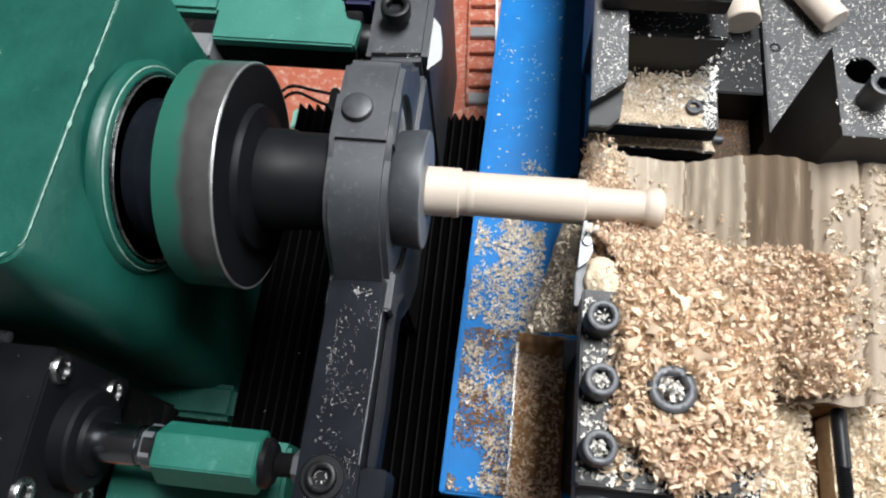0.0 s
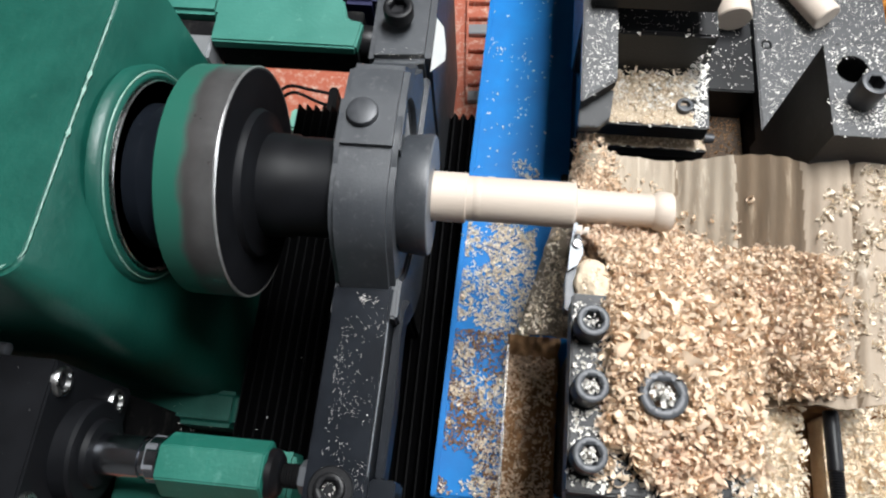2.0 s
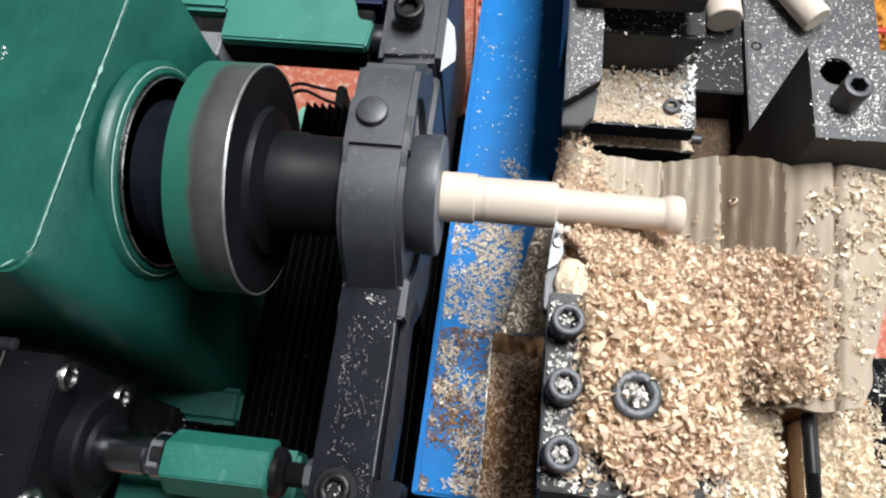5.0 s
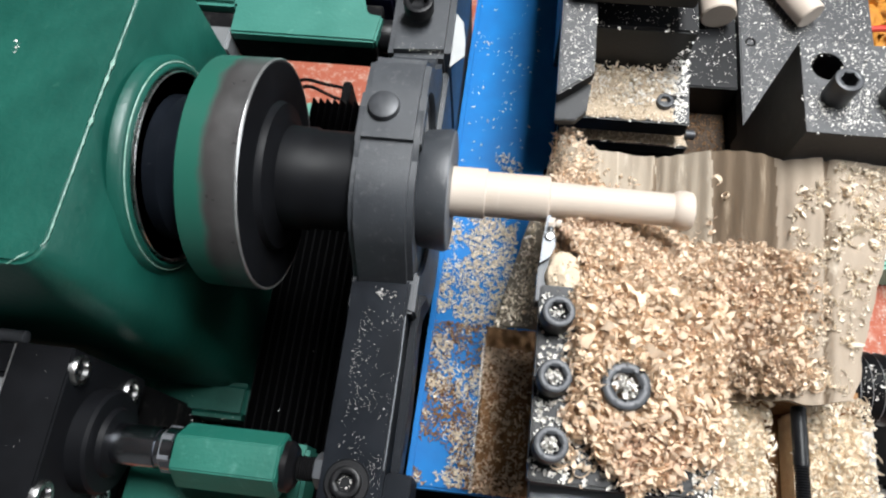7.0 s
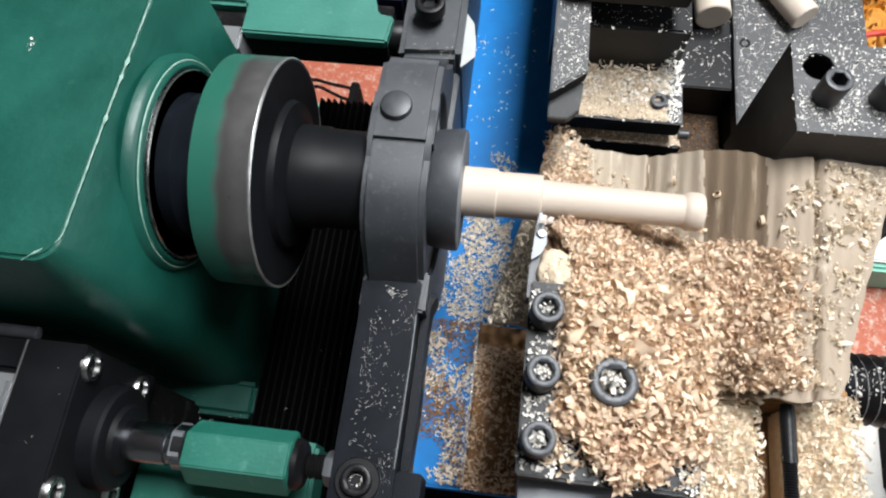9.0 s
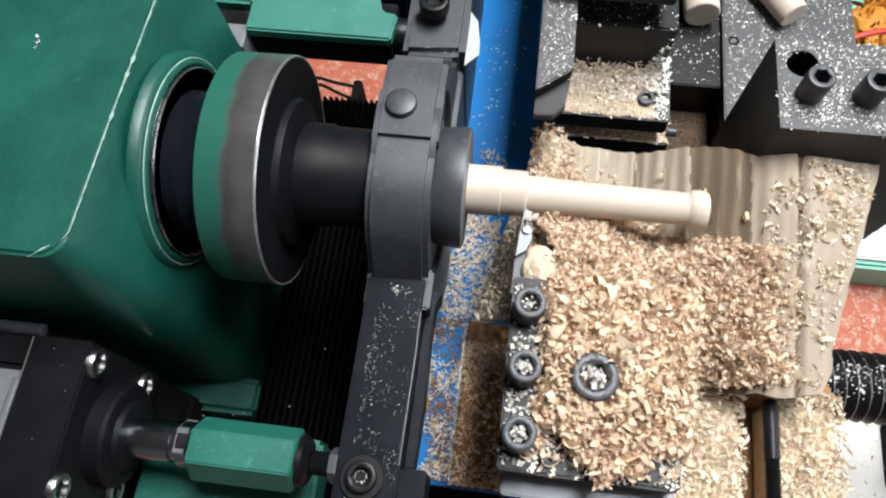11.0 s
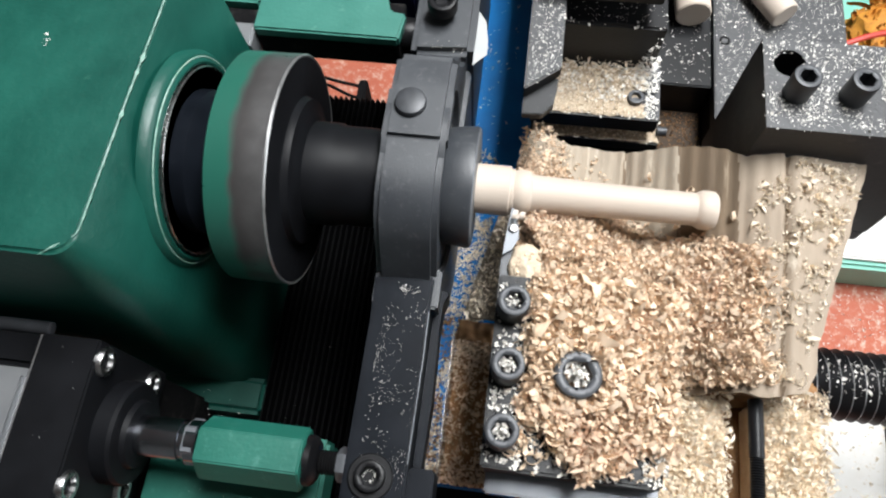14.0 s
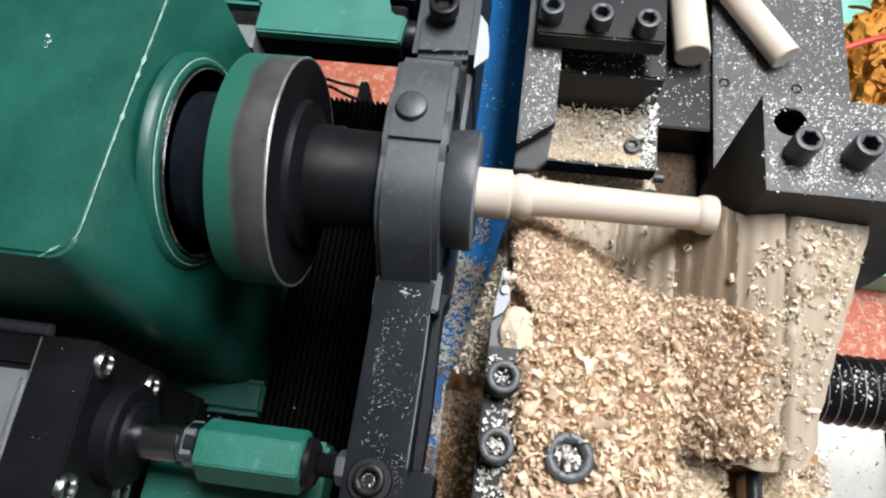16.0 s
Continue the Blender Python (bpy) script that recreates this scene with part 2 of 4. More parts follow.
def box(x0, x1, y0, y1, z0, z1, bevel=0.0015, seg=2):
    bm = bmesh.new()
    bmesh.ops.create_cube(bm, size=1)
    for v in bm.verts:
        v.co = (x0 + (v.co.x + 0.5) * (x1 - x0), y0 + (v.co.y + 0.5) * (y1 - y0), z0 + (v.co.z + 0.5) * (z1 - z0))
    if bevel:
        bmesh.ops.bevel(bm, geom=bm.edges[:], offset=bevel, segments=seg, affect="EDGES", clamp_overlap=True)
    return bm


def prism(outer, holes, depth, axis, at, bevel=0.0):
    """A flat outline with holes, drawn in the two axes other than axis and drawn out along axis from at to at + depth."""
    bm = bmesh.new()
    order = {"x": (1, 2, 0), "y": (0, 2, 1), "z": (0, 1, 2)}[axis]
    edges = []
    for ring in [outer, *holes]:
        vs = []
        for a, b in ring:
            c = [0, 0, 0]
            c[order[0]], c[order[1]], c[order[2]] = a, b, at
            vs.append(bm.verts.new(c))
        edges += [bm.edges.new((vs[i], vs[(i + 1) % len(vs)])) for i in range(len(vs))]
    bmesh.ops.triangle_fill(bm, use_beauty=True, edges=edges)
    ext = bmesh.ops.extrude_face_region(bm, geom=bm.faces[:])
    d = [0, 0, 0]
    d[order[2]] = depth
    bmesh.ops.translate(bm, verts=[e for e in ext["geom"] if isinstance(e, bmesh.types.BMVert)], vec=d)
    bmesh.ops.recalc_face_normals(bm, faces=bm.faces)
    bmesh.ops.dissolve_limit(bm, angle_limit=radians(1), verts=bm.verts, edges=bm.edges)
    if bevel:
        sharp = [e for e in bm.edges if len(e.link_faces) == 2 and e.calc_face_angle(0) > radians(40)]
        bmesh.ops.bevel(bm, geom=sharp, offset=bevel, segments=2, affect="EDGES", clamp_overlap=True)
    return bm


def lathe(profile, axis="x", seg=64, centre=(0, 0, 0), shape=None):
    """Turns (along, radius) pairs round an axis; shape(k, angle, radius) may change a radius."""
    bm = bmesh.new()
    rings = []
    for k, (a, r) in enumerate(profile):
        ring = []
        for i in range(seg):
            w = 2 * math.pi * i / seg
            q = shape(k, w, r) if shape else r
            c, s = q * math.cos(w), q * math.sin(w)
            p = {"x": (a, c, s), "y": (c, a, s), "z": (c, s, a)}[axis]
            ring.append(bm.verts.new((p[0] + centre[0], p[1] + centre[1], p[2] + centre[2])))
        rings.append(ring)
    for r0, r1 in zip(rings, rings[1:]):
        for i in range(seg):
            j = (i + 1) % seg
            bm.faces.new((r0[i], r0[j], r1[j], r1[i]))
    bm.faces.new(rings[0])
    bm.faces.new(rings[-1])
    return bm


def socket_screw(r, h, z):
    """A socket head cap screw: top at z, with a six-sided socket."""
    e = r * 0.1

    def hexa(k, w, q):
        if k < 6:
            return q
        a = (w % (math.pi / 3)) - math.pi / 6
        return q / math.cos(a)
    prof = [(z - h, r * 0.98), (z - h * 0.5, r), (z - e * 2, r), (z - e * 0.4, r * 0.96), (z, r * 0.86), (z, r * 0.66), (z - e * 0.8, r * 0.52), (z - h * 0.6, r * 0.5), (z - h * 0.62, r * 0.05)]
    return lathe(prof, "z", 36, shape=hexa)


def circle(cx, cy, r, n=32, a0=0.0, a1=360.0):
    full = abs(a1 - a0) >= 359.9
    m = n if full else n + 1
    return [(cx + r * math.cos(radians(a0 + (a1 - a0) * i / n)), cy + r * math.sin(radians(a0 + (a1 - a0) * i / n))) for i in range(m)]


RIDERS = []


def rides(ob):
    """Marks a thing that travels with the carriage."""
    RIDERS.append(ob)
    return ob

def lerp_table(tab, x):
    for (x0, v0), (x1, v1) in zip(tab, tab[1:]):
        if x <= x1:
            u = max(0.0, (x - x0) / (x1 - x0))
            return v0 + (v1 - v0) * u
    return tab[-1][1]


# ---- the room: an assumed shell out of view that bounces the light ----
FLOOR = -1.15
tagged(part("floor", box(-2.6, 2.6, -2.2, 2.6, FLOOR - 0.1, FLOOR, 0), M_CONCRETE), "dusty grey concrete workshop floor", "floor", kind="structure")


def wall(name, x0, x1, y0, y1, holes=()):
    along_x = (x1 - x0) > (y1 - y0)
    a0, a1 = (x0, x1) if along_x else (y0, y1)
    outer = [(a0, FLOOR), (a1, FLOOR), (a1, 1.6), (a0, 1.6)]
    rings = [[(p, r), (q, r), (q, s), (p, s)] for p, q, r, s in holes]
    bm = prism(outer, rings, (y1 - y0) if along_x else (x1 - x0), "y" if along_x else "x", y0 if along_x else x0)
    tagged(part(name, bm, M_WALL), "plain grey wall added out of view", "wall", kind="structure")


wall("wall_north", -2.6, 2.6, 2.4, 2.5)
wall("wall_south", -2.6, 2.6, -2.2, -2.1)
wall("wall_west", -2.6, -2.5, -2.1, 2.4)
wall("wall_east", 2.5, 2.6, -2.1, 2.4, [(-0.6, 1.0, 0.15, 1.35)])
ceil = prism([(-2.6, -2.2), (2.6, -2.2), (2.6, 2.5), (-2.6, 2.5)], [[(0.14, -0.03), (0.62, -0.03), (0.62, 1.03), (0.14, 1.03)]], 0.1, "z", 1.6)
tagged(part("ceiling", ceil, M_WALL), "grey ceiling added out of view, with an assumed skylight opening", "ceiling", kind="structure")

# ---- the machine's table ----
TABLE = -0.42
table = thing("machine_table", "red painted steel machine table sprinkled with wood dust", "table")
part("tabletop", box(-0.9, 1.1, -0.7, 1.0, TABLE - 0.03, TABLE, 0.004), M_RED, table, "red painted steel top")
for lx in (-0.84, 1.04):
    for ly in (-0.64, 0.94):
        part("leg", box(lx - 0.03, lx + 0.03, ly - 0.03, ly + 0.03, FLOOR, TABLE - 0.03, 0.003), M_DULL, table)


# ---- headstock ----
def headstock():
    hs = thing("headstock", "green painted cast headstock with chipped edges", "machine")
    def outline(front, side, radius, rear, back, flare=0.002):
        """One level of the casting: front face, rounded corner, spindle side, rear."""
        c = (side - radius, front + radius)
        corner = [(c[0] + radius * math.sin(radians(w)), c[1] - radius * math.cos(radians(w))) for w in range(0, 91, 15)]
        return [(-0.62, front), *corner, (side + flare * 0.4, 0.0), (side + flare * 0.8, 0.06), (side + flare, rear), (-0.62, back)]
    top = outline(-0.0945, -0.1890, 0.0135, 0.133, 0.135, 0.006)
    up = outline(-0.1015, -0.1775, 0.021, 0.1045, 0.14)
    mid = outline(-0.1035, -0.1745, 0.023, 0.1045, 0.145)
    low = outline(-0.1040, -0.1715, 0.024, 0.1045, 0.15)
    bm = bmesh.new()
    rings = []
    for pts, z in ((top, 0.075), (up, 0.045), (mid, -0.03), (low, -0.21), (low, TABLE)):
        rings.append([bm.verts.new((x, y, z)) for x, y in pts])
    for a, b in zip(rings, rings[1:]):
        for i in range(len(a)):
            j = (i + 1) % len(a)
            bm.faces.new((a[i], a[j], b[j], b[i]))
    bm.faces.new(rings[0])
    bm.faces.new(rings[-1])
    bmesh.ops.recalc_face_normals(bm, faces=bm.faces)
    sharp = [e for e in bm.edges if e.calc_face_angle(0) > radians(25)]
    bmesh.ops.bevel(bm, geom=sharp, offset=0.0018, segments=3, affect="EDGES", clamp_overlap=True)
    part("casting", bm, M_GREEN, hs)
    # the chipped bright line along the upper edge
    bm = bmesh.new()
    random.seed(4)
    line = []
    for i in range(44):
        y = 0.062 - i * 0.0033
        line.append((lerp_table([(-0.083, -0.1888), (0.0, -0.1866), (0.06, -0.1842), (0.135, -0.1830)], y), y, 0.0748))
    for i in range(6):
        line.append((-0.1900 - i * 0.0030, -0.0835 - 0.0024 * i, 0.0748))
    prev = None
    for p in line:
        w = 0.00028 + 0.0004 * random.random() ** 3 + (0.0009 if random.random() < 0.09 else 0)
        ring = [bm.verts.new((p[0] + w * math.cos(a), p[1], p[2] + w * math.sin(a) * 0.7)) for a in [k * math.pi / 3 for k in range(6)]]
        if prev:
            for k in range(6):
                bm.faces.new((prev[k], prev[(k + 1) % 6], ring[(k + 1) % 6], ring[k]))
        prev = ring
    part("chipped_edge", bm, M_SCRATCH_RING, hs, "bare chipped paint edge")
    boss = part("boss", lathe([(-0.180, 0.0690), (-0.1755, 0.0682), (-0.1735, 0.0665), (-0.1728, 0.0650), (-0.1728, 0.0640), (-0.1716, 0.0630), (-0.1710, 0.0615), (-0.1714, 0.0600), (-0.19, 0.0588)], "x", 72), M_GREEN, hs, "worn green ring round the spindle")
    # thin ring, paler than the green of the boss
    part("pale_ring", lathe([(-0.1733, 0.0650), (-0.1722, 0.0646), (-0.1722, 0.0640), (-0.1733, 0.0634)], "x", 72), M_SCRATCH_RING, boss, "thin pale ring on the boss")
    part("bearing_ring", lathe([(-0.19, 0.0592), (-0.1702, 0.0592), (-0.1696, 0.0586), (-0.1702, 0.0578), (-0.19, 0.056)], "x", 72), M_STEEL, boss, "bright steel ring")
    part("bearing_cover", lathe([(-0.19, 0.056), (-0.1735, 0.056), (-0.1735, 0.047), (-0.179, 0.045), (-0.179, 0.02)], "x", 72), M_CAST, hs, "black bearing cover")
    part("foot", box(-0.300, -0.163, -0.128, -0.098, TABLE, -0.197, 0.005, 3), M_GREEN, hs)
    return hs


headstock()


def rear_bar():
    b = thing("guide_bar", "green painted square guide bar behind the spindle", "machine part")
    part("bar", prism([(-0.1735, 0.1185), (-0.0684, 0.1185), (-0.0658, 0.1412), (-0.0775, 0.1430), (-0.0825, 0.1600), (-0.0925, 0.1640), (-0.0925, 0.24), (-0.1735, 0.24)], [], 0.0095, "z", -0.0275, 0.0015), M_BAR, b)
    part("web", box(-0.34, -0.1737, 0.1432, 0.24, -0.060, -0.0190, 0.003), M_BAR, b, "green web joining bar and headstock")
    # the bar's shaded front face is put in as a black body
    part("bar_body", box(-0.1730, -0.0690, 0.1192, 0.1580, -0.050, -0.0277, 0.001), M_DULL, b, "body of the bar, coloured black for its shaded front")
    # no opening here: a solid black block gives the darkness of the slot
    part("slot", box(-0.2060, -0.1737, 0.1262, 0.1430, -0.075, -0.0270, 0.002), M_DULL, b, "black block in place of the dark slot beside the bar")
    part("end_screw", lathe([(-0.068, 0.012), (-0.058, 0.012), (-0.055, 0.010)], "x", 24, (0, 0.137, -0.036)), M_BLACK, b, "black end screw")
    part("bracket_foot", box(-0.1935, -0.1737, 0.1050, 0.1260, -0.09, -0.0215, 0.002), M_GREY, b, "pale unpainted foot")
    return b


rear_bar()


# ---- spindle ----
def spindle():
    s = thing("spindle", "turning steel spindle with a drive pulley and a black nose", "machine part")
    part("collar", lathe([(-0.18, 0.045), (-0.165, 0.045), (-0.163, 0.043), (-0.158, 0.036), (-0.15, 0.036), (-0.14, 0.036)], "x", 64), M_ARM, s)
    pul = part("pulley", lathe([(-0.143, 0.03), (-0.143, 0.069), (-0.1420, 0.0703), (-0.1098, 0.0707), (-0.1090, 0.0700), (-0.1086, 0.0690), (-0.1086, 0.03)], "x", 96), M_PULLEY, s, "steel drive pulley with a green reflection put into its colour")
    part("bright_rim", lathe([(-0.1095, 0.0706), (-0.1090, 0.0709), (-0.1083, 0.0706), (-0.1079, 0.0700), (-0.1087, 0.0690)], "x", 96), M_EDGE, pul, "bright pulley rim")
    part("pulley_face", lathe([(-0.1088, 0.0690), (-0.1080, 0.0688), (-0.1080, 0.046), (-0.1075, 0.0455), (-0.1040, 0.0445), (-0.1025, 0.036), (-0.1005, 0.033)], "x", 96), M_SHAFT, pul, "dark pulley face")
    part("shaft", lathe([(-0.104, 0.0318), (-0.085, 0.0318), (-0.083, 0.0305), (-0.05, 0.0305)], "x", 64), M_SHAFT, s)
    nose = part("nose", lathe([(-0.054, 0.030), (-0.022, 0.030), (-0.0195, 0.034), (-0.017, 0.0355), (-0.003, 0.0372), (-0.0008, 0.0366)], "x", 80), M_CAST, s, "black chuck nose")
    part("nose_face", lathe([(-0.0012, 0.0367), (-0.0002, 0.0356), (0.0, 0.0165), (-0.004, 0.0160)], "x", 80), M_NOSE, nose, "grey worn front face")
    return s


SPINDLE = spindle()


# ---- bearing bracket ----
def bearing_bracket():
    b = thing("bearing_bracket", "grey black cast iron bearing bracket across the spindle", "machine part")
    # outline seen along the spindle: (y, z)
    cap = [(-0.058, -0.010), (-0.052, 0.002), (-0.047, 0.016), (-0.038, 0.030), (-0.027, 0.0385), (-0.013, 0.0428), (0.0015, 0.0435)]
    outer = cap + [(0.010, 0.0437), (0.041, 0.0435), (0.048, 0.0430), (0.064, 0.0405), (0.078, 0.018), (0.092, 0.0), (0.100, -0.006),
                   (0.100, -0.09), (0.07, -0.12), (0.03, -0.15), (-0.02, -0.15), (-0.05, -0.10), (-0.06, -0.06), (-0.07, -0.045)]
    bm = prism(outer, [circle(0.016, 0, 0.0405, 48)], 0.0365, "x", -0.0545, 0.0036)
    part("housing", bm, M_CAST, b)
    # lower arm, a flat bar that narrows at the neck
    arm = [(-0.0545, -0.058), (-0.0185, -0.056), (-0.0192, -0.075), (-0.0188, -0.105), (-0.0195, -0.16), (-0.0195, -0.26), (-0.0545, -0.26), (-0.0535, -0.105), (-0.0535, -0.085)]
    part("arm", prism(arm, [], 0.042, "z", -0.053, 0.0015), M_ARM, b, "flat arm with wood dust")
    # thin brighter line along the arm's right upper edge
    part("edge_line", prism([(-0.0196, -0.0780), (-0.0191, -0.0780), (-0.0187, -0.105), (-0.0194, -0.16), (-0.0194, -0.1650), (-0.0199, -0.1650), (-0.0199, -0.16), (-0.0192, -0.105)], [], 0.0005, "z", -0.0109), M_NOSE, b, "thin bright line along the edge")
    part("arm_rib", prism([(-0.0184, -0.058), (-0.0100, -0.058), (-0.0132, -0.066), (-0.0136, -0.083), (-0.0123, -0.127), (-0.0133, -0.1650), (-0.0184, -0.1650)], [], 0.024, "z", -0.0540, 0.001), M_ARM, b, "lower rib beside the arm")
    part("arm_step", box(-0.0192, -0.0045, -0.27, -0.1655, -0.058, -0.0155, 0.0012), M_ARM, b)
    part("upper_arm", prism([(-0.058, 0.1055), (-0.0145, 0.1085), (-0.0145, 0.26), (-0.058, 0.26)], [], 0.236, "z", -0.2495, 0.0045), M_CAST, b)
    arc = [(0.052 * math.cos(radians(a)), 0.052 * math.sin(radians(a))) for a in range(-15, -166, -10)]
    saddle = [(0.106, -0.030), (0.062, -0.026)] + arc[3:] + [(-0.060, -0.0135), (-0.075, -0.0137), (-0.075, -0.05), (-0.062, -0.075), (-0.045, -0.105), (-0.02, -0.13), (0.06, -0.13), (0.106, -0.12)]
    part("saddle", prism(saddle, [], 0.040, "x", -0.0550, 0.0015), M_CAST, b)
    pad = part("pad", box(-0.0552, -0.0172, 0.0025, 0.0420, 0.030, 0.0465, 0.0042, 4), M_CAST, b)
    part("bearing", lathe([(-0.052, 0.0404), (-0.0230, 0.0404), (-0.0222, 0.0398), (-0.0222, 0.0340), (-0.024, 0.0330), (-0.052, 0.0312)], "x", 64, (0, 0.0158, 0)), M_RACE, b, "bright bearing ring")
    plug = lathe([(0.045, 0.0092), (0.0485, 0.0092), (0.0500, 0.0086), (0.0506, 0.0070)], "z", 32, (-0.0405, 0.0262, 0))
    part("plug", plug, M_BOLT, pad, "black round plug")
    for y, z in ((0.1385, 0.004), (-0.1735, -0.0035)):
        sc = part("screw", socket_screw(0.0105 if y > 0 else 0.0085, 0.010, 0), M_BLACK, b, "black socket screw")
        sc.location = (-0.0385, y, z)
    part("washer", lathe([(-0.012, 0.0125), (-0.0095, 0.0125), (-0.0088, 0.0118), (-0.0088, 0.008)], "z", 32, (-0.0385, -0.1735, 0)), M_BLACK, b)
    part("pedestal", box(-0.052, -0.020, -0.04, 0.09, TABLE, -0.13, 0.003), M_DULL, b)
    return b


bearing_bracket()


# ---- clamping cylinder beside the headstock ----
def cylinder_unit():
    c = thing("air_cylinder", "black air cylinder with a green coupling on its rod", "machine part")
    ax, az = -0.165, -0.046
    flange = part("flange", box(-0.2375, -0.2018, -0.2145, -0.1195, -0.092, 0.0025, 0.0012), M_SHAFT, c, "black square end flange")
    # thin brighter line along the flange's left upper edge
    part("edge_line", box(-0.2373, -0.2366, -0.2135, -0.1205, 0.0024, 0.0029, 0), M_EDGE, flange, "thin bright line along the edge")
    part("tube", box(-0.60, -0.2380, -0.210, -0.1395, -0.09, 0.0, 0.005), M_GREY, c, "grey aluminium tube")
    part("side_rail", box(-0.60, -0.2380, -0.1390, -0.1195, -0.088, -0.0015, 0.003), M_SHAFT, c, "black rail along the tube")
    for y, z in ((-0.1302, -0.0072), (-0.1992, -0.0065), (-0.1313, -0.0728), (-0.1975, -0.0700)):
        sc = part("screw", lathe([(-0.2075, 0.0088), (-0.2002, 0.0088), (-0.1990, 0.0080), (-0.1990, 0.0054), (-0.2025, 0.0046), (-0.2025, 0.001)], "x", 32, (0, y, z)), M_STEEL, flange, "bright socket screw")
    part("boss", lathe([(-0.209, 0.031), (-0.192, 0.031), (-0.190, 0.0295), (-0.1895, 0.021), (-0.1865, 0.0195), (-0.1860, 0.013)], "x", 48, (0, ax, az)), M_SHAFT, c, "round black boss")
    part("rod", lathe([(-0.19, 0.0124), (-0.160, 0.0124), (-0.1595, 0.0112), (-0.1555, 0.0112), (-0.155, 0.0128), (-0.148, 0.0128), (-0.1475, 0.009)], "x", 40, (0, ax, az)), M_ROD, c, "bright steel piston rod")
    part("rod_nut", lathe([(-0.1565, 0.0115), (-0.1560, 0.0138), (-0.1495, 0.0138), (-0.1490, 0.0115)], "x", 6, (0, ax, az)), M_NOSE, c, "grey hexagon nut")
    hexn = lathe([(-0.1475, 0.013), (-0.1455, 0.0190), (-0.0835, 0.0190), (-0.0815, 0.014)], "x", 6, (0, ax - 0.002, az))
    bmesh.ops.bevel(hexn, geom=[e for e in hexn.edges], offset=0.0008, segments=2, affect="EDGES", clamp_overlap=True)
    coupling = part("coupling", hexn, M_TEAL, c, "green painted hexagon coupling")
    part("coupling_end", lathe([(-0.083, 0.0150), (-0.079, 0.0148), (-0.076, 0.0120), (-0.075, 0.008)], "x", 32, (0, ax - 0.002, az)), M_BLACK, coupling)
    prof = [(-0.078, 0.0072)]
    for i in range(12):
        prof += [(-0.0765 + i * 0.0016, 0.0062), (-0.0757 + i * 0.0016, 0.0074)]
    part("threaded_stud", lathe(prof + [(-0.053, 0.006)], "x", 24, (0, ax - 0.002, az)), M_DULL, coupling, "threaded stud")
    part("lock_nut", lathe([(-0.064, 0.009), (-0.062, 0.0105), (-0.058, 0.0105), (-0.056, 0.009)], "x", 6, (0, ax - 0.002, az)), M_NOSE, coupling, "bright lock nut")
    part("tie_rod", lathe([(-0.60, 0.004), (-0.2380, 0.004), (-0.2375, 0.003)], "x", 16, (0, -0.1150, -0.006)), M_BOLT, c)
    part("base", box(-0.25, -0.21, -0.21, -0.12, TABLE, -0.0925, 0.003), M_DULL, c)
    part("lower_block", box(-0.198, -0.080, -0.220, -0.150, -0.125, -0.090, 0.003), M_TEAL, c, "green block under the coupling")
    return c


cylinder_unit()


# ---- bellows over the bed ----
bed = thing("machine_bed", "black steel machine bed under the bellows", "machine part")
part("bed", box(-0.168, 0.165, -0.26, 0.17, TABLE, -0.235, 0.004), M_DULL, bed)
# added black block: keeps the place below the headstock dark, hides the red table
part("dark_filler", box(-0.64, -0.1685, -0.30, -0.08, TABLE, -0.240, 0.004), M_DULL, bed, "black block added for the dark beside the headstock")
PLEATS = 22
PLEAT_Y = (-0.27, 0.183)


def bellows():
    b = thing("bellows", "black folded bellows cover over the bed", "machine cover")
    h, w = 0.016, 0.0056
    bm = bmesh.new()
    prof = [(-w, -0.214), (-w * 0.12, -0.214 + h), (w * 0.12, -0.214 + h), (w, -0.214), (w - 0.0012, -0.2145), (0, -0.214 + h - 0.003), (-w + 0.0012, -0.2145)]
    a = [bm.verts.new((x, PLEAT_Y[0], z)) for x, z in prof]
    c = [bm.verts.new((x, PLEAT_Y[1], z)) for x, z in prof]
    n = len(prof)
    for i in range(n):
        bm.faces.new((a[i], a[(i + 1) % n], c[(i + 1) % n], c[i]))
    bm.faces.new(a)
    bm.faces.new(c)
    me = mesh_of("pleat", bm, M_RUBBER, smooth=False)
    out = []
    for i in range(PLEATS):
        ob = new("pleat", me)
        ob.parent = b
        out.append(ob)
    return out


PLEAT_OBS = bellows()


# ---- the work ----
def workpiece():
    w = thing("workpiece", "pale turned beech handle held in the spindle nose", "wooden handle")
    part("shank", lathe([(-0.03, 0.0150), (0.0198, 0.0152), (0.0204, 0.0146), (0.0206, 0.0100)], "x", 64), M_WOOD, w, "rough round end held in the nose")
    part("bead", lathe([(0.0190, 0.0100), (0.0208, 0.0122), (0.0225, 0.0126), (0.0245, 0.0136), (0.0285, 0.0137), (0.0315, 0.0130), (0.0335, 0.0118), (0.0345, 0.0100)], "x", 64), M_WOOD, w, "rounded bead")
    part("grip", lathe([(0.0330, 0.0100), (0.0336, 0.0117), (0.036, 0.0114), (0.05, 0.0110), (0.07, 0.0105), (0.10, 0.0101), (0.129, 0.0098), (0.1305, 0.0098), (0.1310, 0.0080)], "x", 64), M_WOOD, w, "slim tapered grip")
    part("knob", lathe([(0.1300, 0.0080), (0.1304, 0.0098), (0.1318, 0.0108), (0.134, 0.0116), (0.1375, 0.0118), (0.1405, 0.0114), (0.1420, 0.0104), (0.1425, 0.0085), (0.1427, 0.002)], "x", 64), M_WOOD, w, "rounded end knob")
    return w


WORK = workpiece()
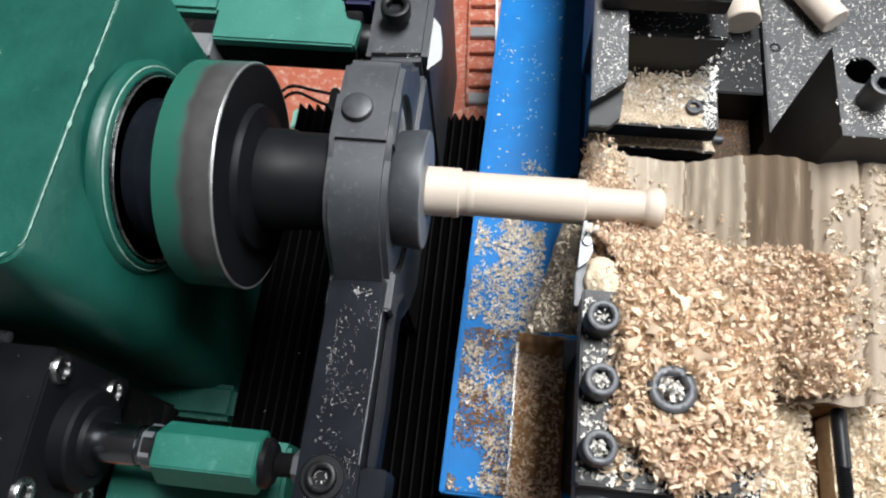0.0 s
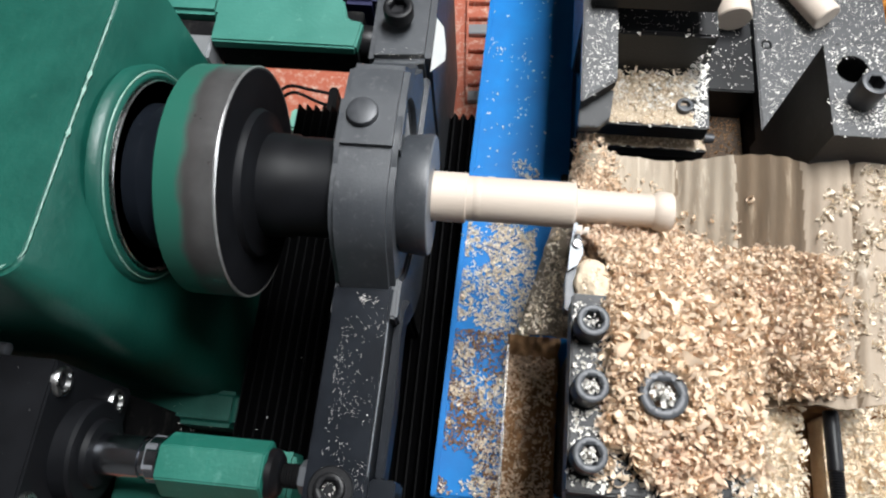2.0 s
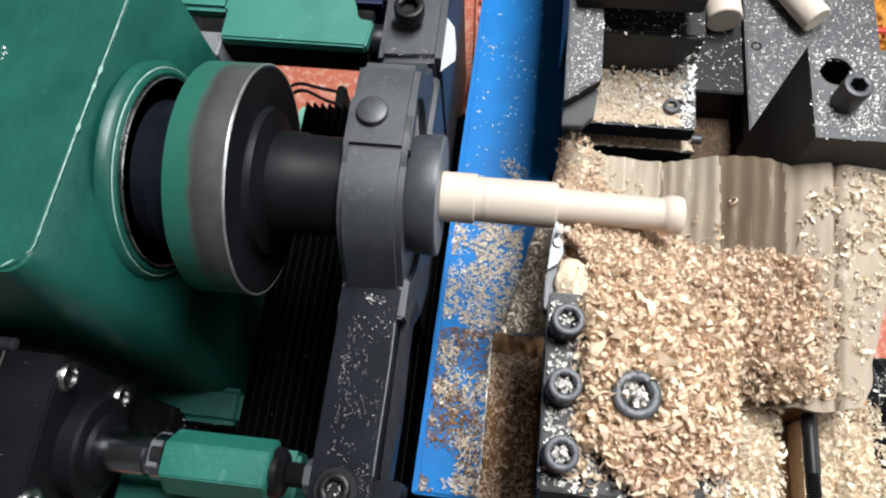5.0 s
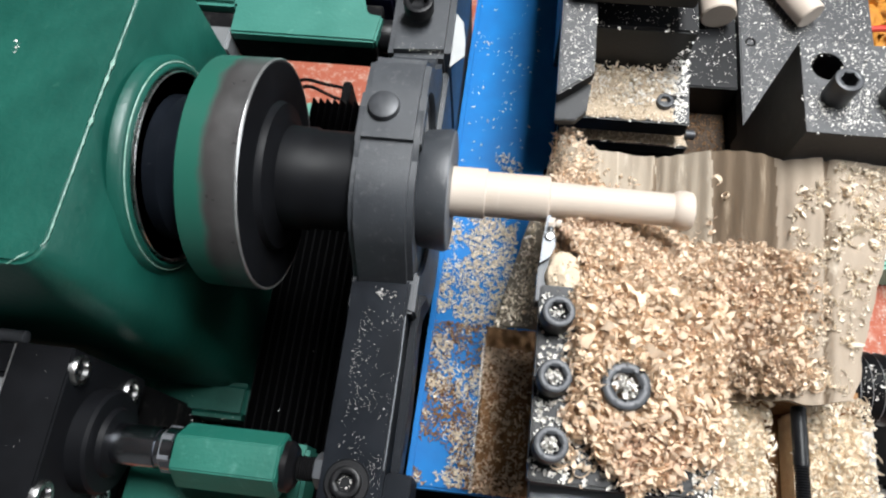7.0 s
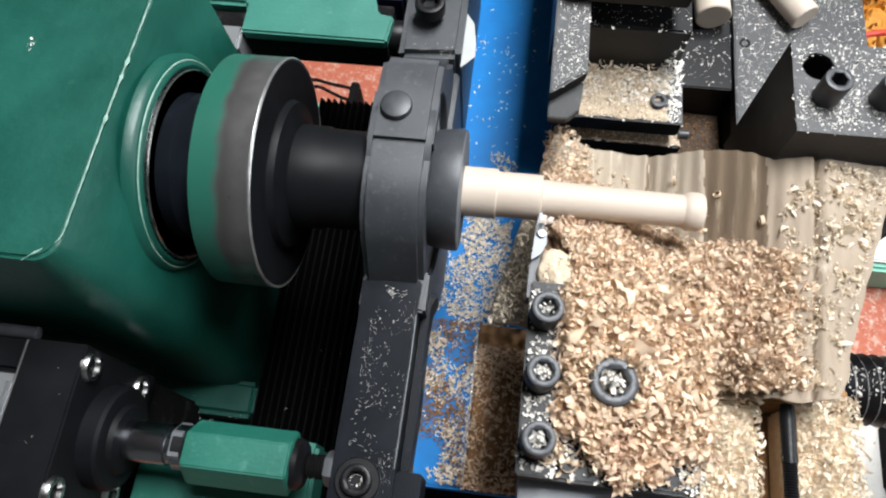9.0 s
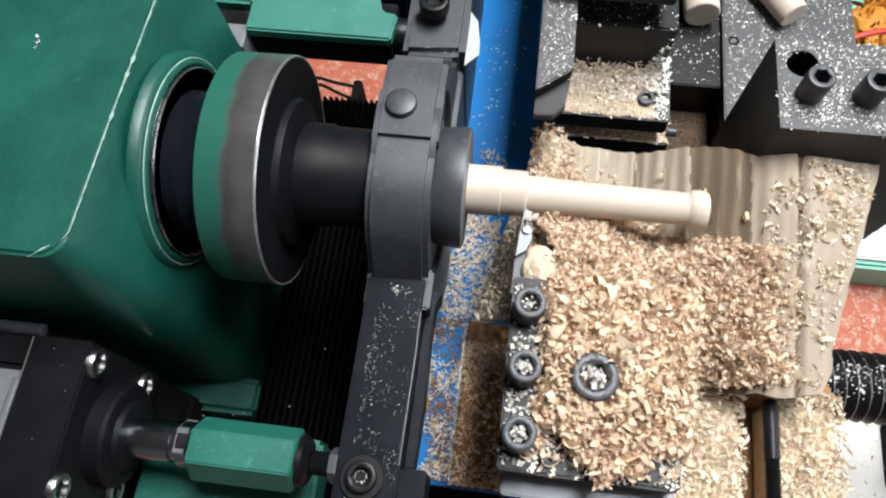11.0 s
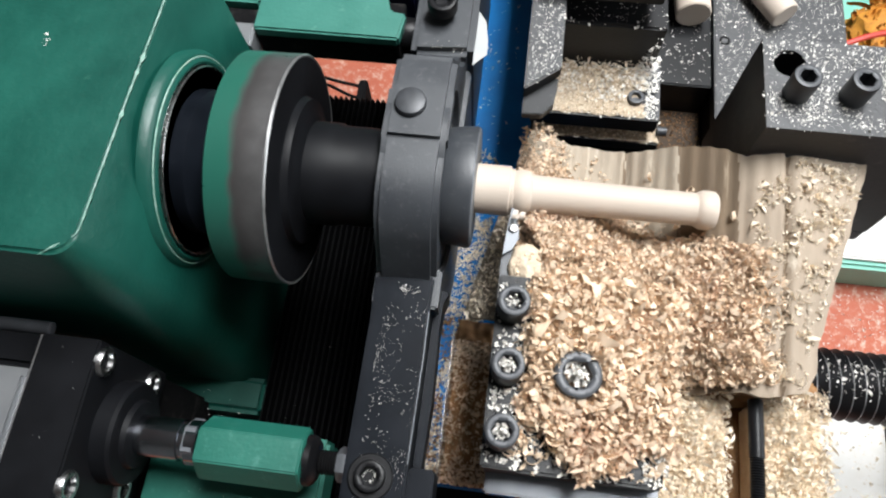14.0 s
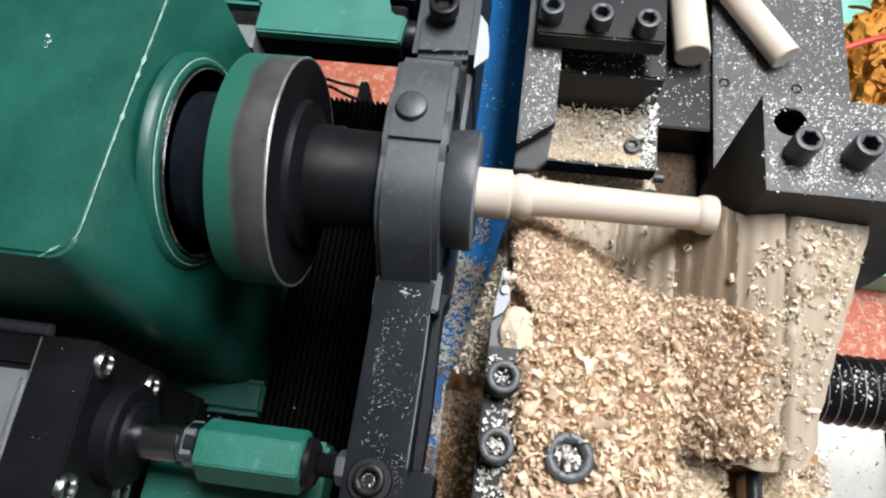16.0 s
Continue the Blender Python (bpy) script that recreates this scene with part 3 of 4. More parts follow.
blank_sleeve = thing("uncut_stock", "pale beech stock not yet turned down", "wood stock")
part("stock", lathe([(-0.085, 0.0134), (-0.004, 0.0138), (-0.0012, 0.0137)], "x", 64), M_WOOD, blank_sleeve)
part("shoulder", lathe([(-0.0012, 0.0137), (-0.0004, 0.0134), (0.0, 0.0128), (0.0006, 0.0095)], "x", 64), M_WOOD, blank_sleeve, "freshly cut shoulder")


# ---- carriage ----
def blue_slide():
    s = rides(thing("cross_slide", "blue painted steel slide littered with wood dust", "machine slide"))
    pts = [(0.0185, -0.168), (0.099, -0.168), (0.16, -0.168), (0.16, 0.42), (0.032, 0.42)]
    part("plate", prism(pts, [], 0.03, "z", -0.170, 0.002), M_BLUE, s)
    part("edge_lip", prism([(0.0182, -0.168), (0.0222, -0.168), (0.0357, 0.42), (0.0317, 0.42)], [], 0.034, "z", -0.170, 0.001), M_BLUE, s)
    part("saddle", box(0.04, 0.245, -0.165, 0.42, -0.233, -0.1705, 0.003), M_DULL, s, "black saddle under the slide")
    return s


blue_slide()


def tool_post():
    t = rides(thing("tool_post", "black steel tool post plate with socket screws", "tool holder"))
    part("plate", box(0.0935, 0.1806, -0.166, -0.0665, 0.008, 0.030, 0.0015), M_BLACK, t)
    part("side_plate", box(0.0925, 0.1115, -0.166, -0.068, 0.0302, 0.0365, 0.001), M_BLACK, t)
    part("lower_plate", box(0.0960, 0.1835, -0.176, -0.062, -0.012, 0.0078, 0.001), M_NOSE, t, "grey steel plate with a blue sticker")
    part("sticker", box(0.099, 0.112, -0.1764, -0.1755, -0.004, 0.004, 0), M_BLUE, t, "blue sticker")
    part("column", box(0.104, 0.175, -0.16, -0.07, -0.17, -0.012, 0.002), M_DULL, t)
    for y in (-0.0863, -0.1183, -0.1500):
        sc = part("screw", socket_screw(0.0083, 0.018, 0), M_BOLT, t, "socket screw filled with dust")
        sc.location = (0.1012, y, 0.0525)
    sc = part("centre_screw", socket_screw(0.0118, 0.022, 0), M_BOLT, t, "large socket screw filled with shavings")
    sc.location = (0.1350, -0.1192, 0.0510)
    # the cutter and its holder
    part("tool_holder", prism([(0.1000, -0.0668), (0.1000, -0.042), (0.1040, -0.0385), (0.1120, -0.0450), (0.1150, -0.0668)], [], 0.013, "z", -0.009, 0.002), M_BOLT, t, "square cutter holder")
    cb = bmesh.new()
    bmesh.ops.create_icosphere(cb, subdivisions=4, radius=1)
    for v in cb.verts:
        q = v.co.copy()
        k = 1 + 0.16 * noise.noise(q * 2.0) + 0.09 * noise.noise(q * 6) + 0.05 * noise.noise(q * 16)
        v.co = (0.1085 + q.x * 0.0112 * k - 0.0022 * q.y, -0.0525 + q.y * 0.0175 * k, -0.0005 + q.z * 0.0105 * k)
    part("dust_cake", cb, M_LUMP, t, "pale dust caked on the holder")
    part("shank", prism([(0.0925, -0.066), (0.0925, -0.046), (0.0950, -0.032), (0.0985, -0.030), (0.1000, -0.066)], [], 0.013, "z", -0.013, 0.0006), M_BOLT, t, "grey steel cutter shank")
    tip = prism([(0.0930, -0.0440), (0.0940, -0.0300), (0.0958, -0.0140), (0.0975, -0.0132), (0.1010, -0.0260), (0.1015, -0.0330), (0.0985, -0.0400)], [circle(0.0978, -0.027, 0.0022, 16)], 0.003, "z", 0.0005, 0.0004)
    ins = part("insert", tip, M_NOSE, t, "small bright carbide insert")
    part("insert_screw", lathe([(0.002, 0.0030), (0.0046, 0.0030), (0.0050, 0.0024), (0.0050, 0.0014), (0.0036, 0.0010)], "z", 24, (0.0978, -0.0270, 0)), M_STEEL, ins, "insert screw")
    return t


tool_post()


def dusted(ob):
    """Upward faces carry a film of dust."""
    ob.data.materials.append(M_DUSTED)
    for f in ob.data.polygons:
        if f.normal.z > 0.95:
            f.material_index = 1
    return ob


def rear_tool():
    r = rides(thing("rear_tool_holder", "black steel tool holder covered in pale wood flakes", "tool holder"))
    dusted(part("base_plate", box(0.1025, 0.1935, 0.0895, 0.135, -0.067, -0.050, 0.001), M_BLACK, r))
    part("lower_plate", box(0.1045, 0.2000, 0.0885, 0.42, -0.092, -0.080, 0.001), M_BLACK, r)
    part("spacer", box(0.112, 0.185, 0.108, 0.42, -0.0795, -0.0672, 0.001), M_DULL, r)
    dusted(part("side_wall", prism([(0.0955, 0.0600), (0.1175, 0.0775), (0.1175, 0.42), (0.0955, 0.42)], [], 0.010, "z", 0.009, 0.001), M_BLACK, r, "side plate with flakes on top"))
    part("back_block", box(0.118, 0.1865, 0.1280, 0.42, -0.0495, 0.0, 0.0015), M_BLACK, r)
    dusted(part("side_post", box(0.0960, 0.1170, 0.1285, 0.42, -0.0495, 0.0088, 0.001), M_BLACK, r))
    blade = prism([(0.0958, 0.0740), (0.0958, 0.0490), (0.1080, 0.0495), (0.1150, 0.0570), (0.1172, 0.0770)], [], 0.006, "z", 0.0025, 0.0006)
    part("blade", blade, M_BLOCK, r, "dark steel parting blade")
    # black strip added on the slide to darken the gap below the holder
    part("dark_gap_strip", box(0.0995, 0.2000, 0.046, 0.0912, -0.1398, -0.1340, 0.001), M_DULL, r)
    clamp = part("clamp_plate", box(0.1010, 0.1785, 0.1300, 0.42, 0.0195, 0.0335, 0.0012), M_BLACK, r, "clamp plate")
    for x, y in ((0.1085, 0.1425), (0.1380, 0.1400), (0.1655, 0.1385)):
        sc = part("screw", socket_screw(0.0072, 0.012, 0), M_BOLT, clamp)
        sc.location = (x, y, 0.0452)
    sc = part("small_screw", socket_screw(0.0058, 0.006, 0), M_BOLT, r)
    sc.location = (0.1755, 0.1045, -0.0440)
    part("pin", lathe([(0.1975, 0.0035), (0.204, 0.0035), (0.2045, 0.003)], "x", 16, (0, 0.098, -0.077)), M_BOLT, r)
    part("column", box(0.106, 0.1995, 0.0915, 0.42, -0.1395, -0.0922, 0.002), M_DULL, r)
    return r


rear_tool()


def v_block():
    v = rides(thing("clamp_block", "black steel block with socket screws dusted with flakes", "tool holder"))
    hole = circle(0.2465, 0.0790, 0.0092, 28)
    dusted(part("block", prism([(0.2320, 0.0345), (0.345, 0.0345), (0.345, 0.0955), (0.2320, 0.0955)], [hole], 0.1215, "z", -0.0825, 0.001), M_BLOCK, v))
    for x, y in ((0.2490, 0.0585), (0.2800, 0.0590), (0.3110, 0.0595)):
        sc = part("screw", socket_screw(0.0078, 0.020, 0), M_BOLT, v)
        sc.location = (x, y, 0.0565)
    dusted(part("base_plate", box(0.2425, 0.345, 0.0345, 0.30, -0.098, -0.083, 0.001), M_BLOCK, v))
    for x, y in ((0.2505, 0.190), (0.305, 0.190), (0.262, 0.108), (0.2665, 0.1015)):
        part("hole_plug", lathe([(-0.0840, 0.0042), (-0.0826, 0.0042), (-0.0826, 0.003), (-0.0835, 0.002)], "z", 20, (x, y, 0)), M_DULL, v)
    part("column", box(0.2445, 0.345, 0.04, 0.30, -0.17, -0.098, 0.002), M_DULL, v)
    part("channel", box(0.2010, 0.2440, 0.085, 0.30, -0.150, -0.128, 0.001), M_DARKDUST, v, "channel packed with dark brown sawdust")
    part("cross_web", box(0.2006, 0.2424, 0.150, 0.30, -0.1278, -0.090, 0.001), M_BLACK, v)
    return v


v_block()

# wooden blanks lying on the plate
blank = rides(thing("wooden_blank", "round pale wooden blank lying on black steel", "wood blank", pose(0.2235, 0.206, -0.0750), group="blanks on the carriage"))
part("dowel", lathe([(0, 0.004), (0.0, 0.0128), (0.0010, 0.0138), (0.14, 0.0138), (0.141, 0.012)], "y", 40), M_WOOD, blank)
blank.matrix_basis = pose(0.2240, 0.2060, -0.0750, 0, 0, 5)
b2 = rides(tagged(copy_thing(blank, pose(0.2930, 0.2080, -0.0705, 0, 0, 33)), "slim round pale wooden blank lying aslant"))
for o in b2.children:
    o.scale = (0.82, 1, 0.82)


# ---- cardboard ----
CARD_Z = [(0.05, -0.094), (0.0707, -0.086), (0.0965, -0.044), (0.115, -0.054), (0.135, -0.064), (0.1725, -0.058), (0.215, -0.008), (0.235, 0.008), (0.25, 0.013), (0.272, 0.013), (0.32, 0.010)]
CARD_TOP = [(0.05, 0.068), (0.0707, 0.070), (0.095, 0.074), (0.13, 0.071), (0.1725, 0.066), (0.19, 0.060), (0.205, 0.053), (0.2225, 0.042), (0.2315, 0.0335), (0.30, 0.0335), (0.32, 0.03)]
CARD_LOW = [(0.05, -0.055), (0.0707, -0.0555), (0.0965, -0.0705), (0.165, -0.07), (0.178, -0.103), (0.25, -0.106), (0.27, -0.108), (0.32, -0.10)]


def card_z(x, y):
    z = lerp_table(CARD_Z, x)
    if x > 0.2:
        z += -0.016 * max(0.0, min(1.0, (0.02 - y) / 0.12))
    z += 0.0016 * math.sin(x * 55 + 1.0 + 3 * y)
    z += 0.0028 * math.exp(-abs(x - 0.166 - 0.06 * y) / 0.006) + 0.0022 * math.exp(-abs(x - 0.143 - 0.05 * y) / 0.004) - 0.0045 * math.exp(-((x - 0.2535 - 0.02 * y) / 0.0020) ** 2) + 0.002 * math.exp(-((x - 0.197) / 0.003) ** 2)
    z += (0.0006 if 0.168 < x < 0.232 else 0.00025) * math.sin(2 * math.pi * (x - 0.05 * y) / 0.0078) * (1 + noise.noise((x * 30, y * 12, 9)))
    return z


def cardboard():
    nx, ny = 220, 24
    bm = bmesh.new()
    grid = []
    for i in range(nx + 1):
        x = 0.0707 + 0.2293 * i / nx
        row = []
        y1 = lerp_table(CARD_TOP, x) + 0.001 * noise.noise((x * 90, 3, 0))
        y0 = lerp_table(CARD_LOW, x) + 0.002 * noise.noise((x * 70, 7, 0))
        for j in range(ny + 1):
            y = y0 + (y1 - y0) * j / ny
            xx = x - max(0.0, (x - 0.20) / 0.10) * max(0.0, 0.034 - y) * 0.26 + (0.004 * noise.noise((y * 60, 1, 5)) * max(0, (x - 0.28) / 0.02) if x > 0.28 else 0) + (y + 0.055) * 0.266 * max(0.0, 1 - (x - 0.0707) / 0.04) + 0.0012 * noise.noise((y * 140, 2, 7)) * max(0.0, 1 - (x - 0.0707) / 0.004)
            row.append(bm.verts.new((xx, y, card_z(xx, y))))
        grid.append(row)
    for i in range(nx):
        for j in range(ny):
            bm.faces.new((grid[i][j], grid[i + 1][j], grid[i + 1][j + 1], grid[i][j + 1]))
    ext = bmesh.ops.extrude_face_region(bm, geom=bm.faces[:])
    bmesh.ops.translate(bm, verts=[e for e in ext["geom"] if isinstance(e, bmesh.types.BMVert)], vec=(0, 0, -0.0032))
    ob = part("cardboard_sheet", bm, M_CARD)
    ob.data.materials.append(M_FLUTE)
    ob.data.materials.append(M_LINER)
    # darker fluting colour also carries the shade of the left-facing slope and creases
    for f in ob.data.polygons:
        cx = f.center.x + 0.0012 * noise.noise((f.center.y * 80, 4, 2))
        if cx > 0.2005:
            f.material_index = 1 if cx < 0.2285 or 0.2525 < cx - 0.02 * f.center.y < 0.2548 else 2
        elif 0.1682 < cx - 0.05 * f.center.y < 0.1700:
            f.material_index = 1
    return rides(tagged(ob, "creased brown corrugated cardboard under the shavings", "cardboard"))


cardboard()

# ---- shavings ----

def pile_z(x, y):
    """Height of the heap of shavings round the tool post; None where there is none."""
    wob = noise.noise((x * 40, y * 40, 2.0)) * 0.5 + noise.noise((x * 110, y * 110, 5.0)) * 0.25
    top = 0.024 + 0.010 * wob
    # foot of the heap towards the work, the far side and the cardboard
    ey = lerp_table([(0.09, 0.024), (0.11, 0.046), (0.135, 0.042), (0.155, 0.026), (0.175, 0.006), (0.195, -0.012), (0.215, -0.014), (0.24, -0.030), (0.26, -0.040)], x) + 0.006 * wob
    d_top = (ey - y)
    d_right = (0.237 + 0.030 * wob - x)
    d_left = x - lerp_table([(-0.18, 0.094), (-0.074, 0.100), (-0.067, 0.1185), (-0.040, 0.1165), (-0.020, 0.105), (0.06, 0.098)], y) - 0.004 * wob
    d_low = (y + 0.178) if x < 0.184 else (y + 0.098 - 0.16 * max(0.0, 0.205 - x) + 0.016 * wob)
    d = min(d_top * 0.75, d_right * 0.55, d_low * 0.8 + 0.004)
    if d <= 0 or d_left <= 0:
        return None
    base = card_z(x, y) if y > -0.066 or x > 0.184 else 0.030
    if base > 0.029:
        if x < 0.1115:
            return None
        c = ((x - 0.135) / 0.05) ** 2 + ((y + 0.105) / 0.05) ** 2
        if y < lerp_table([(0.11, -0.136), (0.128, -0.150), (0.143, -0.170), (0.158, -0.168), (0.172, -0.152), (0.184, -0.142)], x) + 0.030 * wob:
            return None
        return 0.030 + max(0.0005, 0.016 * math.exp(-c) + 0.005 * wob)
    rise = max(0.0, top - base)
    return base + min(rise, rise * (1 - math.exp(-d / 0.048)) + 0.002)


def heap():
    """The packed body of the heap."""
    n = 110
    bm = bmesh.new()
    vs = {}
    for i in range(n + 1):
        for j in range(n + 1):
            x, y = 0.090 + 0.155 * i / n, -0.185 + 0.245 * j / n
            z = pile_z(x, y)
            if z is not None:
                vs[i, j] = bm.verts.new((x, y, z - 0.0035 + 0.002 * noise.noise((x * 300, y * 300, 0))))
    for i in range(n):
        for j in range(n):
            q = [(i, j), (i + 1, j), (i + 1, j + 1), (i, j + 1)]
            if all(k in vs for k in q):
                bm.faces.new([vs[k] for k in q])
    return rides(tagged(part("shavings_heap", bm, M_PILE), "packed heap of wood shavings round the tool post", "wood shavings", kind="stuff"))


heap()


def shavings(name, spots, size, mat, label, curl=(1.6, 5.6), flat=0.0, seed=1, still=False, upright=0.0, lift=0.0, wide=1.0):
    """Loose shavings at the given places: ragged ribbons wound into hooks, rings and short coils."""
    rng = np.random.default_rng(seed)
    verts, faces = [], []
    for (x, y, z) in spots:
        s = size * (0.40 + 1.1 * rng.random() ** 1.6)
        w, turn = s * wide * (0.13 + 0.17 * rng.random()), curl[0] + (curl[1] - curl[0]) * rng.random()
        k = 9 if curl[1] > 2 else 4
        ang = np.linspace(-turn / 2, turn / 2, k)
        r = s / max(turn, 1.2)
        cone, wind = 0.30 * rng.random(), (rng.random() - 0.3) * w * 0.9
        edge_on = rng.random() < upright
        tilt = (1.57 + rng.normal() * 0.40) if edge_on else rng.normal() * (0.9 - 0.9 * flat)
        rot = np.array(Euler((tilt, rng.normal() * (0.9 - 0.9 * flat) * (0.4 if edge_on else 1.0), rng.random() * 6.28)).to_matrix())
        z += lift * (rng.random() - 0.55)
        b = len(verts)
        for i in range(k):
            u = i / (k - 1)
            taper = (1.0 - 0.75 * abs(u - 0.45) ** 1.5 * 2) * (0.85 + 0.3 * rng.random())
            grow = 1.0 - 0.35 * u
            for side in (-0.5, 0.5):
                q = r * grow * (1 + side * 2 * cone)
                p = rot @ np.array((q * np.sin(ang[i]), side * w * taper + wind * (u - 0.5) * turn / 2, q * (1 - np.cos(ang[i])) - r * 0.4))
                verts.append((x + p[0], y + p[1], z + p[2]))
        faces += [(b + 2 * i, b + 2 * i + 1, b + 2 * i + 3, b + 2 * i + 2) for i in range(k - 1)]
    me = bpy.data.meshes.new(name)
    me.from_pydata(verts, [], faces)
    me.materials.append(mat)
    me.polygons.foreach_set("use_smooth", [True] * len(me.polygons))
    ob = tagged(new(name, me), label, "wood shavings", kind="stuff")
    return ob if still else rides(ob)


def scatter(n, x0, x1, y0, y1, z, seed, keep=None):
    rng = np.random.default_rng(seed)
    out = []
    while len(out) < n:
        x, y = x0 + (x1 - x0) * rng.random(), y0 + (y1 - y0) * rng.random()
        if keep and not keep(x, y, rng.random()):
            continue
        zz = z(x, y) if callable(z) else z
        if zz is not None:
            out.append((x, y, zz))
    return out


def patchy(f, cut, seed):
    return lambda x, y, u: noise.noise((x * f, y * f, seed)) + (u - 0.5) * 0.8 > cut


heap_spots = [(x, y, z + 0.0015) for x, y, z in scatter(21000, 0.090, 0.245, -0.185, 0.06, pile_z, 11) if (x - 0.135) ** 2 + (y + 0.1192) ** 2 > 0.0115 ** 2]


def on_post(x, y, z):
    """The paler, coarser shavings lie round the tool post, with an uneven border."""
    return y < -0.060 + 0.016 * noise.noise((x * 55, y * 55, 21)) + 0.012 * math.sin(x * 900) * math.sin(y * 700) and x < 0.184 + 0.016 * noise.noise((x * 55, y * 55, 22)) + 0.012 * math.sin(x * 700) * math.sin(y * 900)


shavings("loose_shavings", [q for q in heap_spots if on_post(*q)], 0.0150, M_CHIP, "loose curled pale wood shavings on the tool post", curl=(2.6, 7.2), seed=3, upright=0.5, lift=0.007, wide=0.72)
shavings("fine_shavings", [q for q in heap_spots if not on_post(*q)], 0.0112, M_FINE, "finer curled wood shavings heaped on cardboard", curl=(2.6, 7.6), seed=4, upright=0.5, lift=0.008, wide=0.68)
shavings("long_shavings", [(x, y, z + 0.002) for x, y, z in heap_spots if y < -0.05 and x < 0.186][::40], 0.0185, M_CHIP, "long curled wood shavings on the heap", curl=(3.0, 7.0), seed=63, upright=0.5)
shavings("tool_shavings", scatter(420, 0.099, 0.124, -0.070, -0.012, lambda x, y: -0.012 + 0.004 * noise.noise((x * 90, y * 90, 1)), 61, lambda x, y, u: x > 0.1165 or y > -0.036), 0.0095, M_CHIP, "shavings gathered beside the cutter", seed=62, upright=0.4)
def fringe(x, y, u):
    """Beyond the foot of the heap: fewer and fewer shavings with distance."""
    foot = lerp_table([(0.09, 0.024), (0.11, 0.046), (0.135, 0.042), (0.155, 0.026), (0.175, 0.006), (0.195, -0.012), (0.215, -0.014), (0.24, -0.030), (0.26, -0.040)], x)
    d = y - foot + 0.006 + 0.008 * noise.noise((x * 60, y * 60, 4))
    return 0 < d < 0.03 and u < math.exp(-d / 0.007) and y < lerp_table(CARD_TOP, x) - 0.002


shavings("fringe_shavings", scatter(380, 0.100, 0.200, -0.04, 0.072, lambda x, y: card_z(x, y) + 0.0022, 96, fringe), 0.0090, M_FINE, "shavings thinning out over the cardboard", curl=(2.2, 6.5), seed=97, upright=0.4, lift=0.002)
shavings("pocket_shavings", scatter(800, 0.1065, 0.183, 0.0912, 0.1275, lambda x, y: -0.0485 + 0.0135 * max(0.0, (y - 0.0905) / 0.0373) ** 2, 98, lambda x, y, u: (x - 0.1755) ** 2 + (y - 0.1045) ** 2 > 0.0075 ** 2), 0.0046, M_PALE, "fine tan shavings in the tool holder pocket", flat=0.3, seed=99)
shavings("ledge_shavings", scatter(380, 0.106, 0.1985, 0.0894, 0.1070, -0.0778, 100), 0.0046, M_PALE, "fine shavings on the lower plate", flat=0.3, seed=101)
shavings("slide_sawdust", scatter(1500, 0.022, 0.066, -0.165, -0.045, -0.1385, 102, lambda x, y, u: noise.noise((x * 38, y * 38, 18)) + (u - 0.5) * 0.5 > -0.02), 0.0050, M_BROWN, "brown sawdust on the blue slide", flat=0.4, seed=103)
shavings("cake_shavings", [(0.1085 + 0.0105 * math.cos(k * 2.4) * math.sqrt(k / 150), -0.0525 + 0.017 * math.sin(k * 2.4) * math.sqrt(k / 150), 0.0100 - 0.009 * k / 150) for k in range(150)], 0.0048, M_PALE, "fine shavings stuck to the caked dust", flat=0.3, seed=91)
shavings("edge_shavings", scatter(150, 0.1045, 0.1150, -0.160, -0.070, 0.0385, 92, lambda x, y, u: u < (x - 0.103) / 0.012), 0.0110, M_CHIP, "shavings spilling onto the screw strip", curl=(1.8, 5.8), seed=93, upright=0.4, lift=0.004)
shavings("channel_sawdust", scatter(420, 0.2025, 0.2425, 0.086, 0.149, -0.1275, 94), 0.0050, M_BROWN, "dark brown sawdust in the channel", flat=0.4, seed=95)
shavings("cardboard_shavings", scatter(560, 0.235, 0.298, -0.10, 0.03, lambda x, y: card_z(x, y) + 0.001, 12, lambda x, y, u: noise.noise((x * 60, y * 60, 3)) + (u - 0.5) * 0.8 + 8 * (x - 0.268) > 0.0 and x < 0.297 - 0.26 * (0.034 - y)), 0.0085, M_PALE,
         "wood shavings scattered on cardboard", seed=5, upright=0.4)
shavings("spilled_shavings", scatter(190, 0.228, 0.254, -0.102, -0.032, lambda x, y: card_z(x, y) + 0.0015, 64, lambda x, y, u: u < 1.1 - (x - 0.228) / 0.028 + 0.6 * noise.noise((x * 70, y * 70, 1))), 0.0098, M_FINE, "shavings spilled from the heap onto cardboard", curl=(2.2, 6.2), seed=65, upright=0.5)
shavings("stray_shavings", scatter(150, 0.112, 0.182, -0.165, -0.135, 0.0312, 67, lambda x, y, u: u < 0.25 + (y + 0.165) / 0.03), 0.0110, M_CHIP, "stray shavings on the tool post plate", curl=(1.8, 6.0), seed=68)
shavings("dust_by_the_fold", scatter(420, 0.098, 0.130, 0.03, 0.068, lambda x, y: card_z(x, y) + 0.001 + 0.02 * math.exp(-((x - 0.112) / 0.012) ** 2), 13), 0.0060, M_FINE, "small pile of wood dust on cardboard", seed=6)
